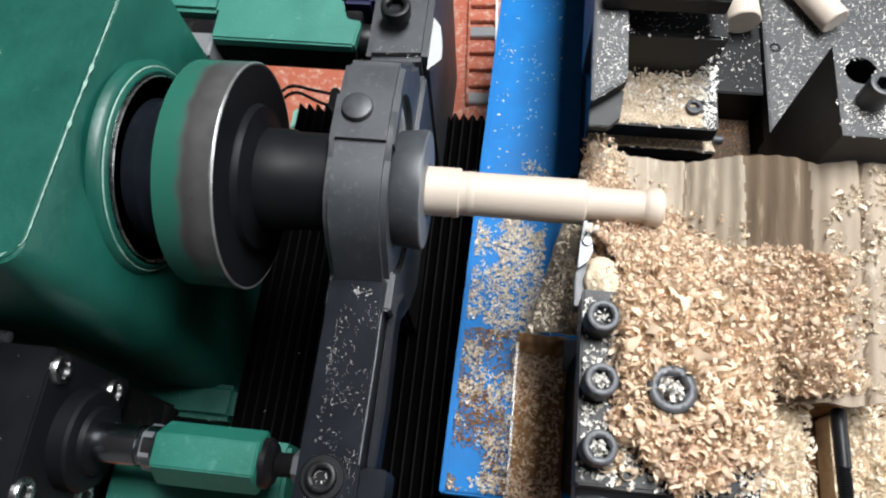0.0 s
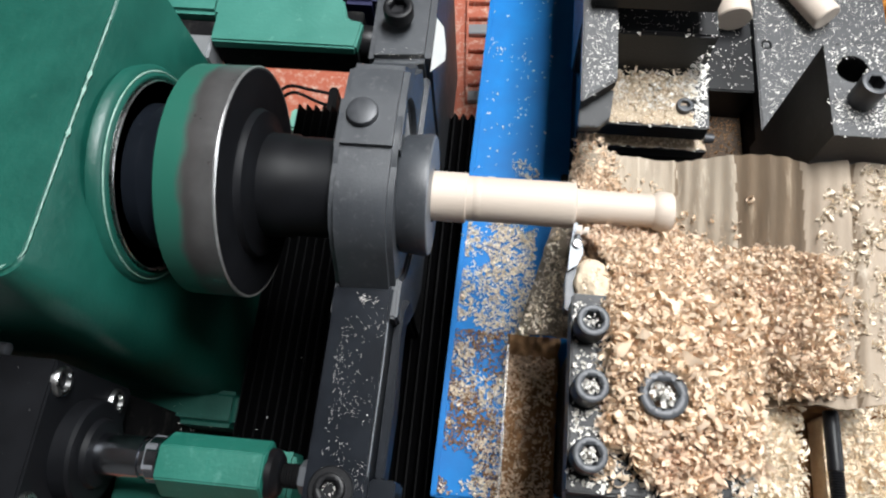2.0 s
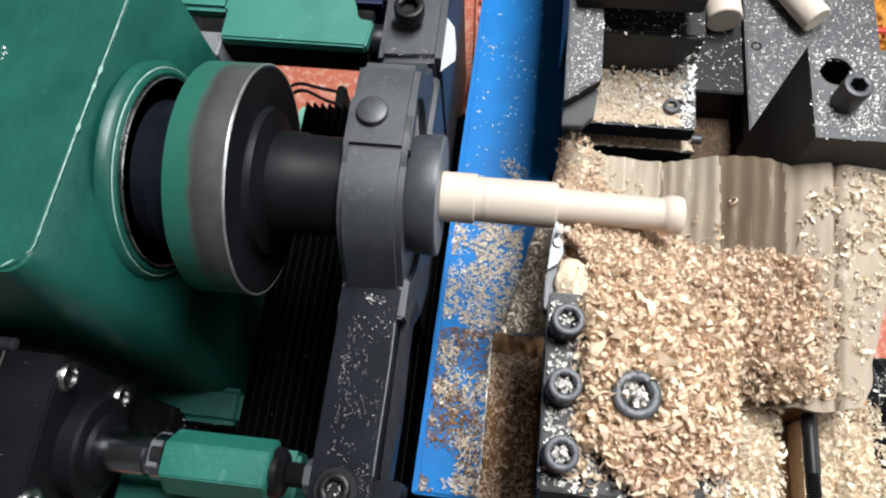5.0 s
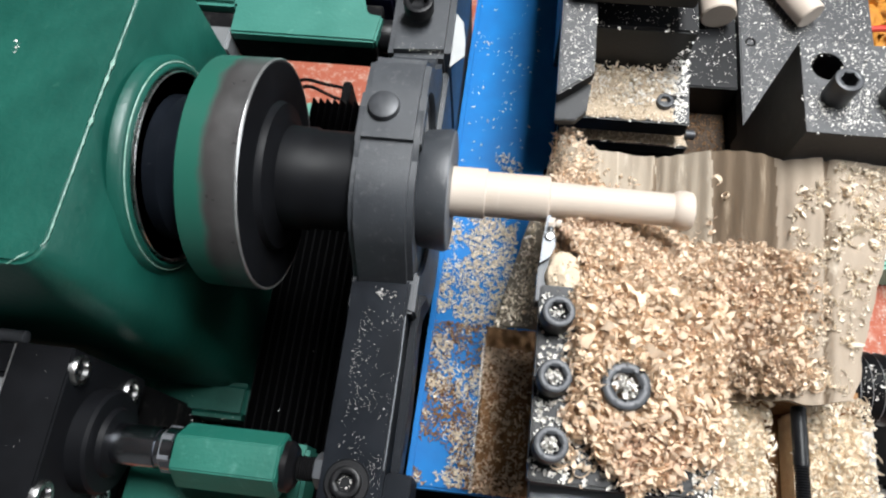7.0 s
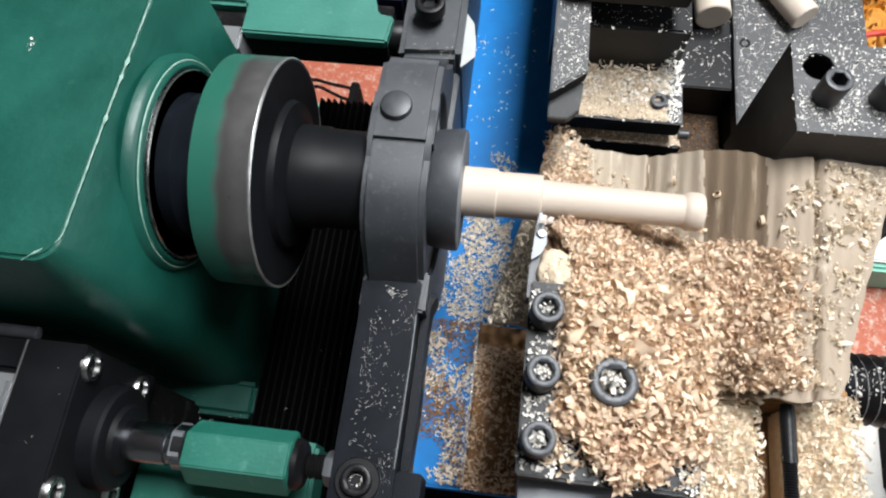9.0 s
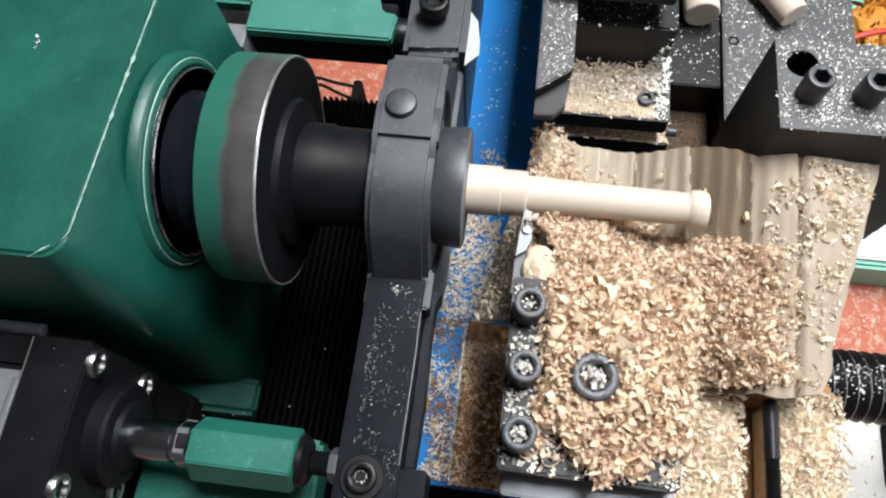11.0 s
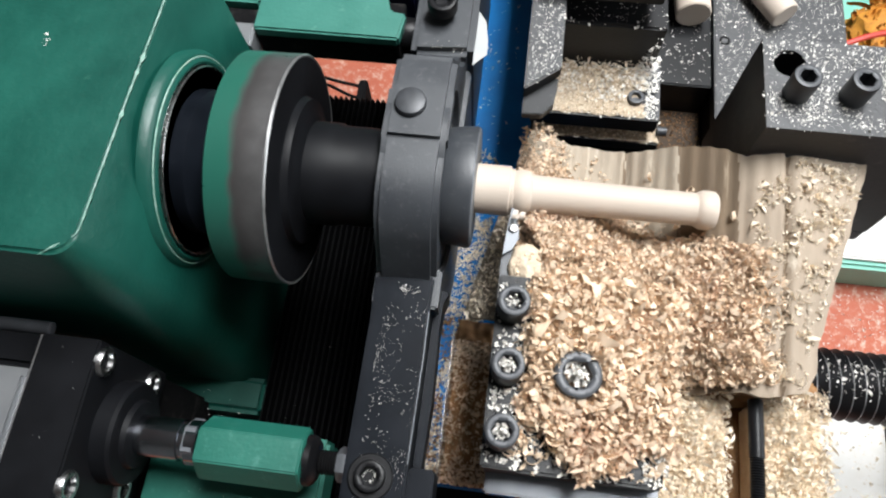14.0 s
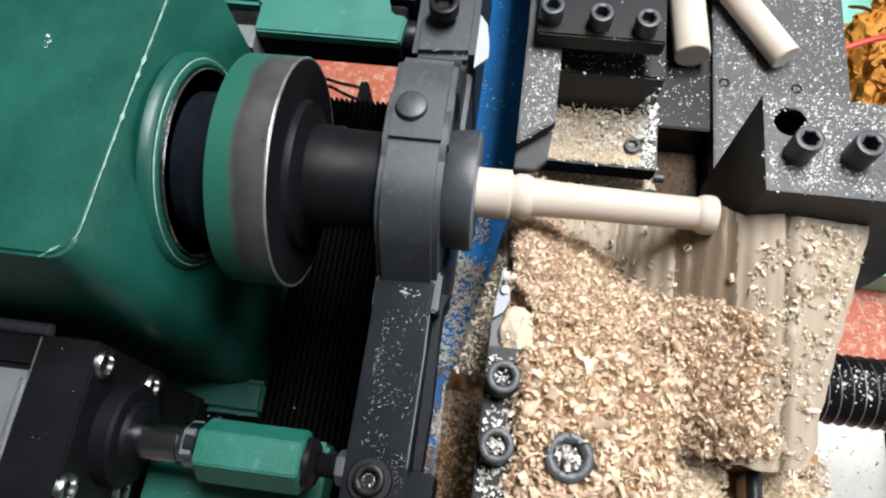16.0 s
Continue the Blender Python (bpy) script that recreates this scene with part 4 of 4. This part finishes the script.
shavings("slide_shavings", scatter(4300, 0.024, 0.082, -0.165, 0.105, lambda x, y: -0.139 + 0.004 * max(0.0, noise.noise((x * 45, y * 45, 8))), 14, lambda x, y, u: noise.noise((x * 45, y * 45, 8)) + 0.5 * noise.noise((x * 130, y * 130, 2)) + (u - 0.5) * 0.5 + 5.0 * (x - 0.055) + 0.3 * math.exp(-((y + 0.005) / 0.035) ** 2) - 5.0 * max(0, y - 0.045) > 0.0),
         0.0058, M_PALE, "wood dust and shavings lying on the blue slide", flat=0.4, seed=7)
shavings("slide_flakes", scatter(160, 0.03, 0.09, 0.04, 0.30, -0.139, 15, patchy(40, 0.1, 4)), 0.0036, M_DUST, "few pale flakes on the blue slide", flat=0.7, seed=8)
shavings("card_edge_dust", scatter(620, 0.072, 0.102, -0.068, 0.05, lambda x, y: card_z(x, y) + 0.0015, 16, lambda x, y, u: x > 0.0725 + (y + 0.055) * 0.266 and y > -0.056 - 0.55 * (x - 0.0707) and noise.noise((x * 50, y * 50, 5)) + (u - 0.5) * 0.9 - 9 * (y + 0.03) > 0.0), 0.0066, M_PALE, "wood dust on the cardboard edge", seed=9)


shavings("layer_shavings", scatter(1300, 0.064, 0.100, -0.167, -0.064, -0.1335, 17, lambda x, y, u: u < 0.25 + 0.9 * max(0, (y + 0.10) / 0.035) + 0.5 * max(0, (-0.145 - y) / 0.02)), 0.0060, M_FINE, "loose shavings on packed sawdust", flat=0.4, seed=10)


def pocket(x, y):
    return -0.0485 + 0.010 * max(0, (y - 0.098) / 0.03)


shavings("arm_flakes", scatter(520, -0.047, -0.0205, -0.19, -0.07, -0.0106, 18, patchy(60, 0.05, 3)) + scatter(60, -0.052, -0.02, 0.10, 0.118, -0.0130, 19)
         + [(-0.0345 + 0.0075 * math.cos(k * 2.1) * (k % 7) / 6, -0.0655 + 0.0035 * math.sin(k * 1.7) * (k % 5) / 4, -0.0102 + 0.0002 * (k % 6)) for k in range(42)]
         + [(-0.0385 + 0.003 * math.cos(k * 2.4), -0.1735 + 0.003 * math.sin(k * 2.4), -0.0055 + 0.0002 * k) for k in range(12)],
         0.0016, M_DUST, "pale wood flakes on the bracket arms", curl=(0.3, 1.6), flat=0.8, seed=34, still=True)
screw_fill = [(0.1012 + 0.0035 * math.cos(k * 2.4) * (k % 3) / 2, yy + 0.0035 * math.sin(k * 2.4) * (k % 3) / 2, 0.0478 + 0.0005 * (k % 7)) for yy in (-0.0863, -0.1183, -0.1500) for k in range(22)]
screw_fill += [(0.1350 + 0.005 * math.cos(k * 2.4) * (k % 4) / 3, -0.1192 + 0.005 * math.sin(k * 2.4) * (k % 4) / 3, 0.046 + 0.0010 * (k % 9)) for k in range(60)]
shavings("socket_shavings", screw_fill, 0.0070, M_DUST, "shavings lodged in the screw sockets", seed=35)
shavings("plate_flakes", scatter(260, 0.094, 0.1115, -0.165, -0.072, 0.0372, 20, patchy(70, 0.0, 5)) + scatter(170, 0.112, 0.182, -0.165, -0.145, 0.0308, 30, patchy(60, 0.0, 9)), 0.0050, M_DUST,
         "pale flakes on the tool post plate", wide=1.6, flat=0.7, seed=36)
def caked(name, x0, x1, y0, y1, z, h, label, mat=M_CAKE):
    """A crust of packed dust with an uneven top and ragged rim."""
    nx = max(8, int((x1 - x0) / 0.0016))
    ny = max(6, int((y1 - y0) / 0.0016))
    bm = bmesh.new()
    g = []
    for i in range(nx + 1):
        row = []
        for j in range(ny + 1):
            u, v = i / nx, j / ny
            x, y = x0 + (x1 - x0) * u, y0 + (y1 - y0) * v
            rim = min(u, 1 - u, v, 1 - v)
            x += 0.0022 * noise.noise((y * 130, z, 1)) if rim < 0.01 else 0
            y += 0.0016 * noise.noise((x * 130, z, 4)) if rim < 0.01 else 0
            hh = h(u, v) if callable(h) else h
            row.append(bm.verts.new((x, y, z + (0 if rim < 0.001 else hh * (0.6 + 0.5 * noise.noise((x * 160, y * 160, 3)))))))
        g.append(row)
    for i in range(nx):
        for j in range(ny):
            bm.faces.new((g[i][j], g[i + 1][j], g[i + 1][j + 1], g[i][j + 1]))
    return rides(tagged(part(name, bm, mat), label, "sawdust", kind="stuff"))


caked("sawdust_layer", 0.0650, 0.1045, -0.1670, -0.046, -0.1398, 0.0075, "packed brown sawdust lying on the blue slide", M_BROWN)
caked("pocket_dust", 0.104, 0.182, 0.0905, 0.1278, -0.0499, lambda u, v: 0.0015 + 0.014 * v ** 2, "crust of pale dust in the tool holder pocket")
caked("ledge_dust", 0.1055, 0.1990, 0.0892, 0.1075, -0.0799, 0.0016, "crust of pale dust on the lower plate")
shavings("paint_scar", [(-0.2444 + 0.0030 * math.cos(k * 0.9), 0.0288 + 0.0040 * math.sin(k * 0.7), 0.0756) for k in range(9)], 0.0050, M_DUST, "bare scar in the green paint", flat=0.95, curl=(0.6, 2.2), seed=75, still=True)
shavings("paint_flecks", [(-0.2444 + 0.0016 * math.cos(k * 1.1), 0.0288 + 0.0035 * math.sin(k * 0.8), 0.0754) for k in range(8)] + [(-0.20 - 0.11 * ((k * 0.618) % 1), -0.08 + 0.2 * ((k * 0.377) % 1), 0.0752) for k in range(16)] + scatter(36, -0.255, -0.172, -0.133, -0.112, -0.1964, 71) + scatter(40, -0.19, -0.085, -0.218, -0.19, -0.0895, 72)
         + scatter(40, -0.236, -0.204, -0.21, -0.125, 0.0029, 73) + scatter(26, -0.150, -0.060, -0.25, -0.06, -0.197, 76), 0.0026, M_DUST, "pale flecks on the green castings", flat=0.9, curl=(0.2, 1.0), seed=74, still=True)
flakes = scatter(1100, 0.0980, 0.1158, 0.064, 0.128, 0.0195, 21, lambda x, y, u: y > 0.0615 + 0.8 * (x - 0.0955))
flakes += scatter(700, 0.108, 0.190, 0.0905, 0.127, pocket, 22, lambda x, y, u: u > 0.45 and (x - 0.1755) ** 2 + (y - 0.1045) ** 2 > 0.0075 ** 2)
flakes += scatter(220, 0.120, 0.186, 0.1285, 0.150, 0.0006, 23)
flakes += scatter(500, 0.106, 0.199, 0.0895, 0.107, -0.0785, 24)
flakes += scatter(120, 0.102, 0.178, 0.131, 0.17, 0.0339, 25, patchy(50, 0.1, 2))
flakes += scatter(240, 0.172, 0.1915, 0.0905, 0.134, pocket, 26, lambda x, y, u: (x - 0.1755) ** 2 + (y - 0.1045) ** 2 > 0.0075 ** 2)
flakes += scatter(90, 0.174, 0.1855, 0.1235, 0.1278, lambda x, y: -0.045 + 0.05 * max(0.0, (x - 0.172) / 0.0145) * ((x * 7919) % 1), 66)
shavings("holder_flakes", flakes, 0.0046, M_DUST, "pale wood flakes on the rear tool holder", curl=(0.3, 1.6), flat=0.8, wide=1.3, seed=31)
flakes = scatter(7600, 0.2345, 0.342, 0.0375, 0.0935, 0.0396, 27, lambda x, y, u: noise.noise((x * 50, y * 50, 6)) + (u - 0.5) * 0.8 > -0.1 and (x - 0.2465) ** 2 + (y - 0.079) ** 2 > 0.0001)
flakes += scatter(9500, 0.2450, 0.342, 0.098, 0.28, -0.0824, 28, patchy(45, -0.25, 7))
flakes += scatter(420, 0.2020, 0.2415, 0.152, 0.24, -0.0893, 29)
shavings("block_flakes", flakes, 0.0064, M_DUST, "pale wood flakes on the black clamp block", curl=(0.3, 1.6), flat=0.8, wide=1.3, seed=32)

# flat tray of shavings below the cardboard, and the rod across it
tray = rides(thing("shavings_tray", "flat tray full of fine pale shavings", "tray"))
part("tray", box(0.186, 0.288, -0.30, -0.104, -0.074, -0.062, 0.002), M_BROWN, tray)
part("back_wall", box(0.206, 0.287, -0.1036, -0.088, -0.074, -0.040, 0.002), M_BROWN, tray)
part("filling", box(0.187, 0.2320, -0.29, -0.105, -0.0618, -0.039, 0.002), M_BED, tray, "packed pale shavings")
part("filling", box(0.2470, 0.287, -0.29, -0.105, -0.0618, -0.039, 0.002), M_BED, tray, "packed pale shavings")
part("support", box(0.19, 0.245, -0.155, -0.11, -0.1702, -0.0742, 0.002), M_DULL, tray)
shavings("tray_shavings", scatter(4600, 0.186, 0.289, -0.24, -0.096, lambda x, y: -0.034 + 0.004 * noise.noise((x * 50, y * 50, 0)), 41, lambda x, y, u: not 0.2330 < x < 0.2475), 0.0086, M_PALE,
         "fine pale shavings filling the tray", seed=33, upright=0.5)
rod = rides(thing("threaded_rod", "black steel rod with a threaded end", "rod"))
prof = [(0.0, 0.002), (0.0, 0.0036), (0.001, 0.0042), (0.032, 0.0042)]
for i in range(30):
    prof += [(0.0325 + i * 0.0014, 0.0035), (0.0332 + i * 0.0014, 0.0042)]
part("rod", lathe(prof + [(0.078, 0.005)], "y", 24), M_BLACK, rod)
rod.matrix_basis = pose(0.2424, -0.1065, -0.019, 0, 0, 180)

# a shaving curling off the cutter
ribbon = rides(thing("curling_shaving", "thin pale shaving coming off the cutter", "wood shaving"))
bm = bmesh.new()
prev = None
for i in range(22):
    a = radians(-60 + i * 26)
    r = 0.0034 - 0.00006 * i
    c = [bm.verts.new((0.0975 + dx + 0.0003 * i, -0.0200 + r * math.sin(a), 0.0075 + r * math.cos(a))) for dx in (-0.0014, 0.0014)]
    if prev:
        bm.faces.new((prev[0], prev[1], c[1], c[0]))
    prev = c
part("ribbon", bm, M_WOOD, ribbon)

# shavings thrown off the cutter: start of flight, its length in seconds, landing place on the carriage
THROWN = [(0.3, 0.35, (0.205, 0.020)), (1.7, 0.30, (0.165, 0.034)), (3.2, 0.40, (0.262, 0.012)),
          (6.8, 0.35, (0.225, -0.004)), (8.7, 0.30, (0.185, 0.040)), (11.8, 0.35, (0.275, -0.020)), (13.4, 0.30, (0.150, 0.058))]


def thrown_shavings():
    out = []
    for k, throw in enumerate(THROWN):
        bm = bmesh.new()
        prev = None
        for i in range(9):
            a = 0.62 * i
            c = [bm.verts.new((0.0028 * math.cos(a) * (1 - 0.03 * i), side * 0.0012 * (1 - 0.06 * abs(i - 4)) + 0.0002 * i, 0.0028 * math.sin(a))) for side in (-1, 1)]
            if prev:
                bm.faces.new((prev[0], prev[1], c[1], c[0]))
            prev = c
        ob = part("thrown_shaving", bm, M_CHIP)
        out.append(tagged(ob, "small pale curl of wood thrown off the cutter", "wood shaving", group="shavings thrown off the cutter"))
    return out


FLYERS = thrown_shavings()

# ---- behind and beside the machine ----
shavings("table_dust", scatter(900, -0.2, 0.75, -0.1, 0.7, TABLE + 0.001, 51) + scatter(900, 0.32, 0.55, 0.01, 0.14, TABLE + 0.001, 52), 0.0036, M_DUST, "wood dust on the red table", flat=0.7, seed=41, still=True)
paper = part("paper_sheet", box(0.30, 0.72, -0.45, 0.012, TABLE, TABLE + 0.003, 0), M_WHITE)
shavings("paper_shavings", scatter(1500, 0.30, 0.55, -0.30, 0.01, TABLE + 0.004, 54), 0.0070, M_PALE, "pale shavings lying on white paper", flat=0.5, seed=43, still=True)
tagged(paper, "white paper sheet sprinkled with wood dust", "paper")


def screw_cover():
    s = thing("spiral_cover", "black spiral spring cover round the lead screw", "machine cover")
    bm = bmesh.new()
    seg, turns, r, x0, pitch = 28, 30, 0.0235, 0.20, 0.0083
    rings = []
    for i in range(turns * seg + 1):
        a = 2 * math.pi * i / seg
        x = x0 + pitch * i / seg
        ring = []
        for dx, dr in ((-0.0046, -0.0035), (-0.0040, -0.0006), (0.0026, 0.0026), (0.0038, 0.0016), (0.0030, -0.0035)):
            ring.append(bm.verts.new((x + dx, (r + dr) * math.cos(a), (r + dr) * math.sin(a))))
        rings.append(ring)
    for p, q in zip(rings, rings[1:]):
        for k in range(5):
            bm.faces.new((p[k], p[(k + 1) % 5], q[(k + 1) % 5], q[k]))
    coil = part("spiral", bm, M_BLACK, s)
    # the outer lip of each coil is coloured bright as an edge highlight
    coil.data.materials.append(M_EDGE)
    for i, f in enumerate(coil.data.polygons):
        f.material_index = 1 if i % 5 == 2 else 0
    part("lead_screw", lathe([(0.1, 0.014), (0.6, 0.014), (0.601, 0.012)], "x", 24), M_BOLT, s)
    part("end_bearing", box(0.45, 0.52, -0.04, 0.04, TABLE + 0.13, 0.035, 0.004), M_DULL, s)
    return s


cover = screw_cover()
cover.matrix_basis = pose(0.0, -0.0615, -0.140, 0, 0, 0)


def crate():
    c = thing("plastic_crate", "mint green plastic crate holding an orange net", "crate", pose(0.41, 0.36, TABLE, 0, 0, -14))
    part("bottom", box(-0.05, 0.25, -0.12, 0.22, 0.0, 0.006, 0.001), M_MINT, c)
    part("side_wall", box(-0.05, -0.040, -0.12, 0.22, 0.006, 0.13, 0.002), M_MINT, c)
    part("side_wall", box(0.24, 0.25, -0.12, 0.22, 0.006, 0.13, 0.002), M_MINT, c)
    part("end_wall", box(-0.040, 0.24, -0.12, -0.110, 0.006, 0.13, 0.002), M_MINT, c)
    part("end_wall", box(-0.040, 0.24, 0.21, 0.22, 0.006, 0.13, 0.002), M_MINT, c)
    net = thing("orange_net", "crumpled orange mesh net in the crate", "net", pose(0.41, 0.36, TABLE, 0, 0, -14))
    bm = bmesh.new()
    bmesh.ops.create_icosphere(bm, subdivisions=5, radius=1)
    for v in bm.verts:
        p = v.co.copy()
        k = 1 + 0.35 * noise.noise(p * 2.2) + 0.14 * noise.noise(p * 7) + 0.05 * noise.noise(p * 22)
        v.co = (0.07 + p.x * 0.085 * k, 0.03 + p.y * 0.12 * k, max(0.008, 0.075 + p.z * 0.07 * k))
    part("net", bm, M_ORANGE, net)
    return c


def net_strands():
    rng = np.random.default_rng(77)
    spots = []
    for i in range(900):
        d = rng.normal(size=3)
        d /= np.linalg.norm(d)
        p = Matrix.Translation((0.41, 0.36, TABLE)) @ pose(0, 0, 0, 0, 0, -14) @ Vector((0.07 + d[0] * 0.09, 0.03 + d[1] * 0.125, max(0.01, 0.078 + d[2] * 0.075)))
        spots.append(tuple(p))
    ob = shavings("net_strands", spots, 0.030, M_ORANGE, "loose orange strands of the net", curl=(1, 4), seed=78, still=True)
    ob["category"] = "net"


crate()
net_strands()
cord = thing("red_cord", "red plastic cord lying over the orange net", "cord")
cbm = bmesh.new()
prev = None
for i in range(40):
    u = i / 39
    p = Vector((0.345 + 0.26 * u, 0.330 + 0.02 * math.sin(u * 5), TABLE + 0.165 + 0.012 * math.sin(u * 7)))
    ring = [cbm.verts.new((p.x, p.y + 0.0035 * math.cos(a), p.z + 0.0035 * math.sin(a))) for a in [k * math.pi / 4 for k in range(8)]]
    if prev:
        for k in range(8):
            cbm.faces.new((prev[k], prev[(k + 1) % 8], ring[(k + 1) % 8], ring[k]))
    prev = ring
part("cord", cbm, M_REDCORD, cord)
tag = thing("paper_tag", "grey paper tag stuck behind the bearing bracket", "paper tag")
part("tag", prism([(-0.0143, 0.104), (-0.0143, 0.150), (-0.0085, 0.142), (-0.0055, 0.125), (-0.0050, 0.114)], [], 0.0008, "z", -0.0210), M_TAG, tag)
tag.location.z = -0.0008
navy = thing("navy_cap", "dark navy blue plastic cap behind the guide bar", "cap")
part("cap", box(-0.089, -0.062, 0.169, 0.215, -0.075, -0.030, 0.004), M_NAVY, navy)
part("stem", box(-0.085, -0.066, 0.172, 0.210, TABLE, -0.076, 0.002), M_DULL, navy)
rack = thing("plastic_rack", "red and white slotted plastic rack lying on the table", "plastic rack", pose(-0.006, 0.42, TABLE, 0, 0, 4))
part("frame", box(-0.016, -0.013, -0.085, 0.16, 0, 0.012, 0.001), M_RED, rack)
part("frame", box(0.022, 0.025, -0.085, 0.16, 0, 0.012, 0.001), M_WHITE, rack)
for i in range(9):
    part("slat", box(-0.0128, 0.0218, -0.082 + i * 0.027, -0.066 + i * 0.027, 0.001, 0.009, 0.001), M_RED if i % 4 else M_GREY, rack)
conn = thing("green_connector", "small green connector with black wires", "connector")
part("body", box(-0.205, -0.166, 0.214, 0.242, TABLE, -0.30, 0.003), M_MINT, conn)
part("plate", box(-0.160, -0.150, 0.200, 0.26, TABLE, -0.28, 0.002), M_DULL, conn, "black upright plate")
for k in range(2):
    wb = bmesh.new()
    prev = None
    for i in range(16):
        u = i / 15
        c = (-0.225 + 0.065 * u, 0.250 + 0.012 * k + 0.004 * math.sin(u * 6 + k), -0.305 + 0.02 * math.sin(u * 3.1))
        ring = [wb.verts.new((c[0], c[1] + 0.0022 * math.cos(a), c[2] + 0.0022 * math.sin(a))) for a in [q * math.pi / 3 for q in range(6)]]
        if prev:
            for q in range(6):
                wb.faces.new((prev[q], prev[(q + 1) % 6], ring[(q + 1) % 6], ring[q]))
        prev = ring
    part("wire", wb, M_DULL, conn)
strip = rides(thing("clear_strip", "clear plastic strip standing beside the tool post", "plastic strip"))
pane = part("strip", box(0.0640, 0.0655, -0.1670, -0.064, -0.1338, -0.098, 0.0004), M_CLEAR, strip)
pane.visible_shadow = False
shavings("cover_chips", [(x, -0.0615 + 0.017 * math.sin(a), -0.140 + 0.0262 * math.cos(a * 0.75)) for x, a in [(0.25 + 0.2 * ((k * 0.618) % 1), -1.0 + 2.0 * ((k * 0.377) % 1)) for k in range(320)]],
         0.007, M_DUST, "pale chips lodged on the spiral cover", flat=0.3, seed=79, still=True)
box2 = thing("mint_box", "mint green plastic box on the red table", "box")
part("body", box(0.38, 0.66, 0.128, 0.33, TABLE, TABLE + 0.055, 0.004), M_MINT, box2)
part("lid", box(0.386, 0.654, 0.136, 0.322, TABLE + 0.0552, TABLE + 0.062, 0.002), M_WHITE, box2, "white lid")


# ---- what moves ----
def motions():
    for ob in RIDERS:
        base = ob.matrix_basis.copy()
        walk(ob, [(t, Matrix.Translation((x, y, 0)) @ base) for t, x, y in RIDE])
    walk(blank_sleeve, [(t, pose(max(0.0962 + x, 0.0150), 0, 0)) for t, x, y in RIDE])
    # spindle and work turn together
    turn = [(i * 0.1, pose(0, 0, 0, 80.0 * i)) for i in range(161)]
    walk(SPINDLE, turn)
    walk(WORK, turn)
    # each thrown curl lies at the cutter, flies in an arc and stays where it lands
    ride_x = [(t, x) for t, x, y in RIDE]
    ride_y = [(t, y) for t, x, y in RIDE]
    for k, (ob, (t0, dur, land)) in enumerate(zip(FLYERS, THROWN)):
        start = (0.108 + 0.001 * k, -0.018 - 0.002 * k, -0.006)
        times = sorted({t for t, x, y in RIDE if not t0 < t < t0 + dur} | {round(t0 + dur * i / 8, 4) for i in range(9)})
        rows = []
        for t in times:
            u = min(1.0, max(0.0, (t - t0) / dur))
            p = [a + (b - a) * u for a, b in zip(start, (*land, card_z(*land) + 0.003))]
            rows.append((t, pose(p[0] + lerp_table(ride_x, t), p[1] + lerp_table(ride_y, t), p[2] + 0.26 * u * (1 - u), 320 * u, 40 * k, 250 * u)))
        walk(ob, rows)
    # folds close up as the carriage comes nearer
    for i, ob in enumerate(PLEAT_OBS):
        rows = []
        for t, x, y in RIDE:
            end = 0.022 + x
            rows.append((t, pose(-0.166 + (end + 0.166) * (i + 0.5) / PLEATS, 0, 0)))
        walk(ob, rows)


motions()
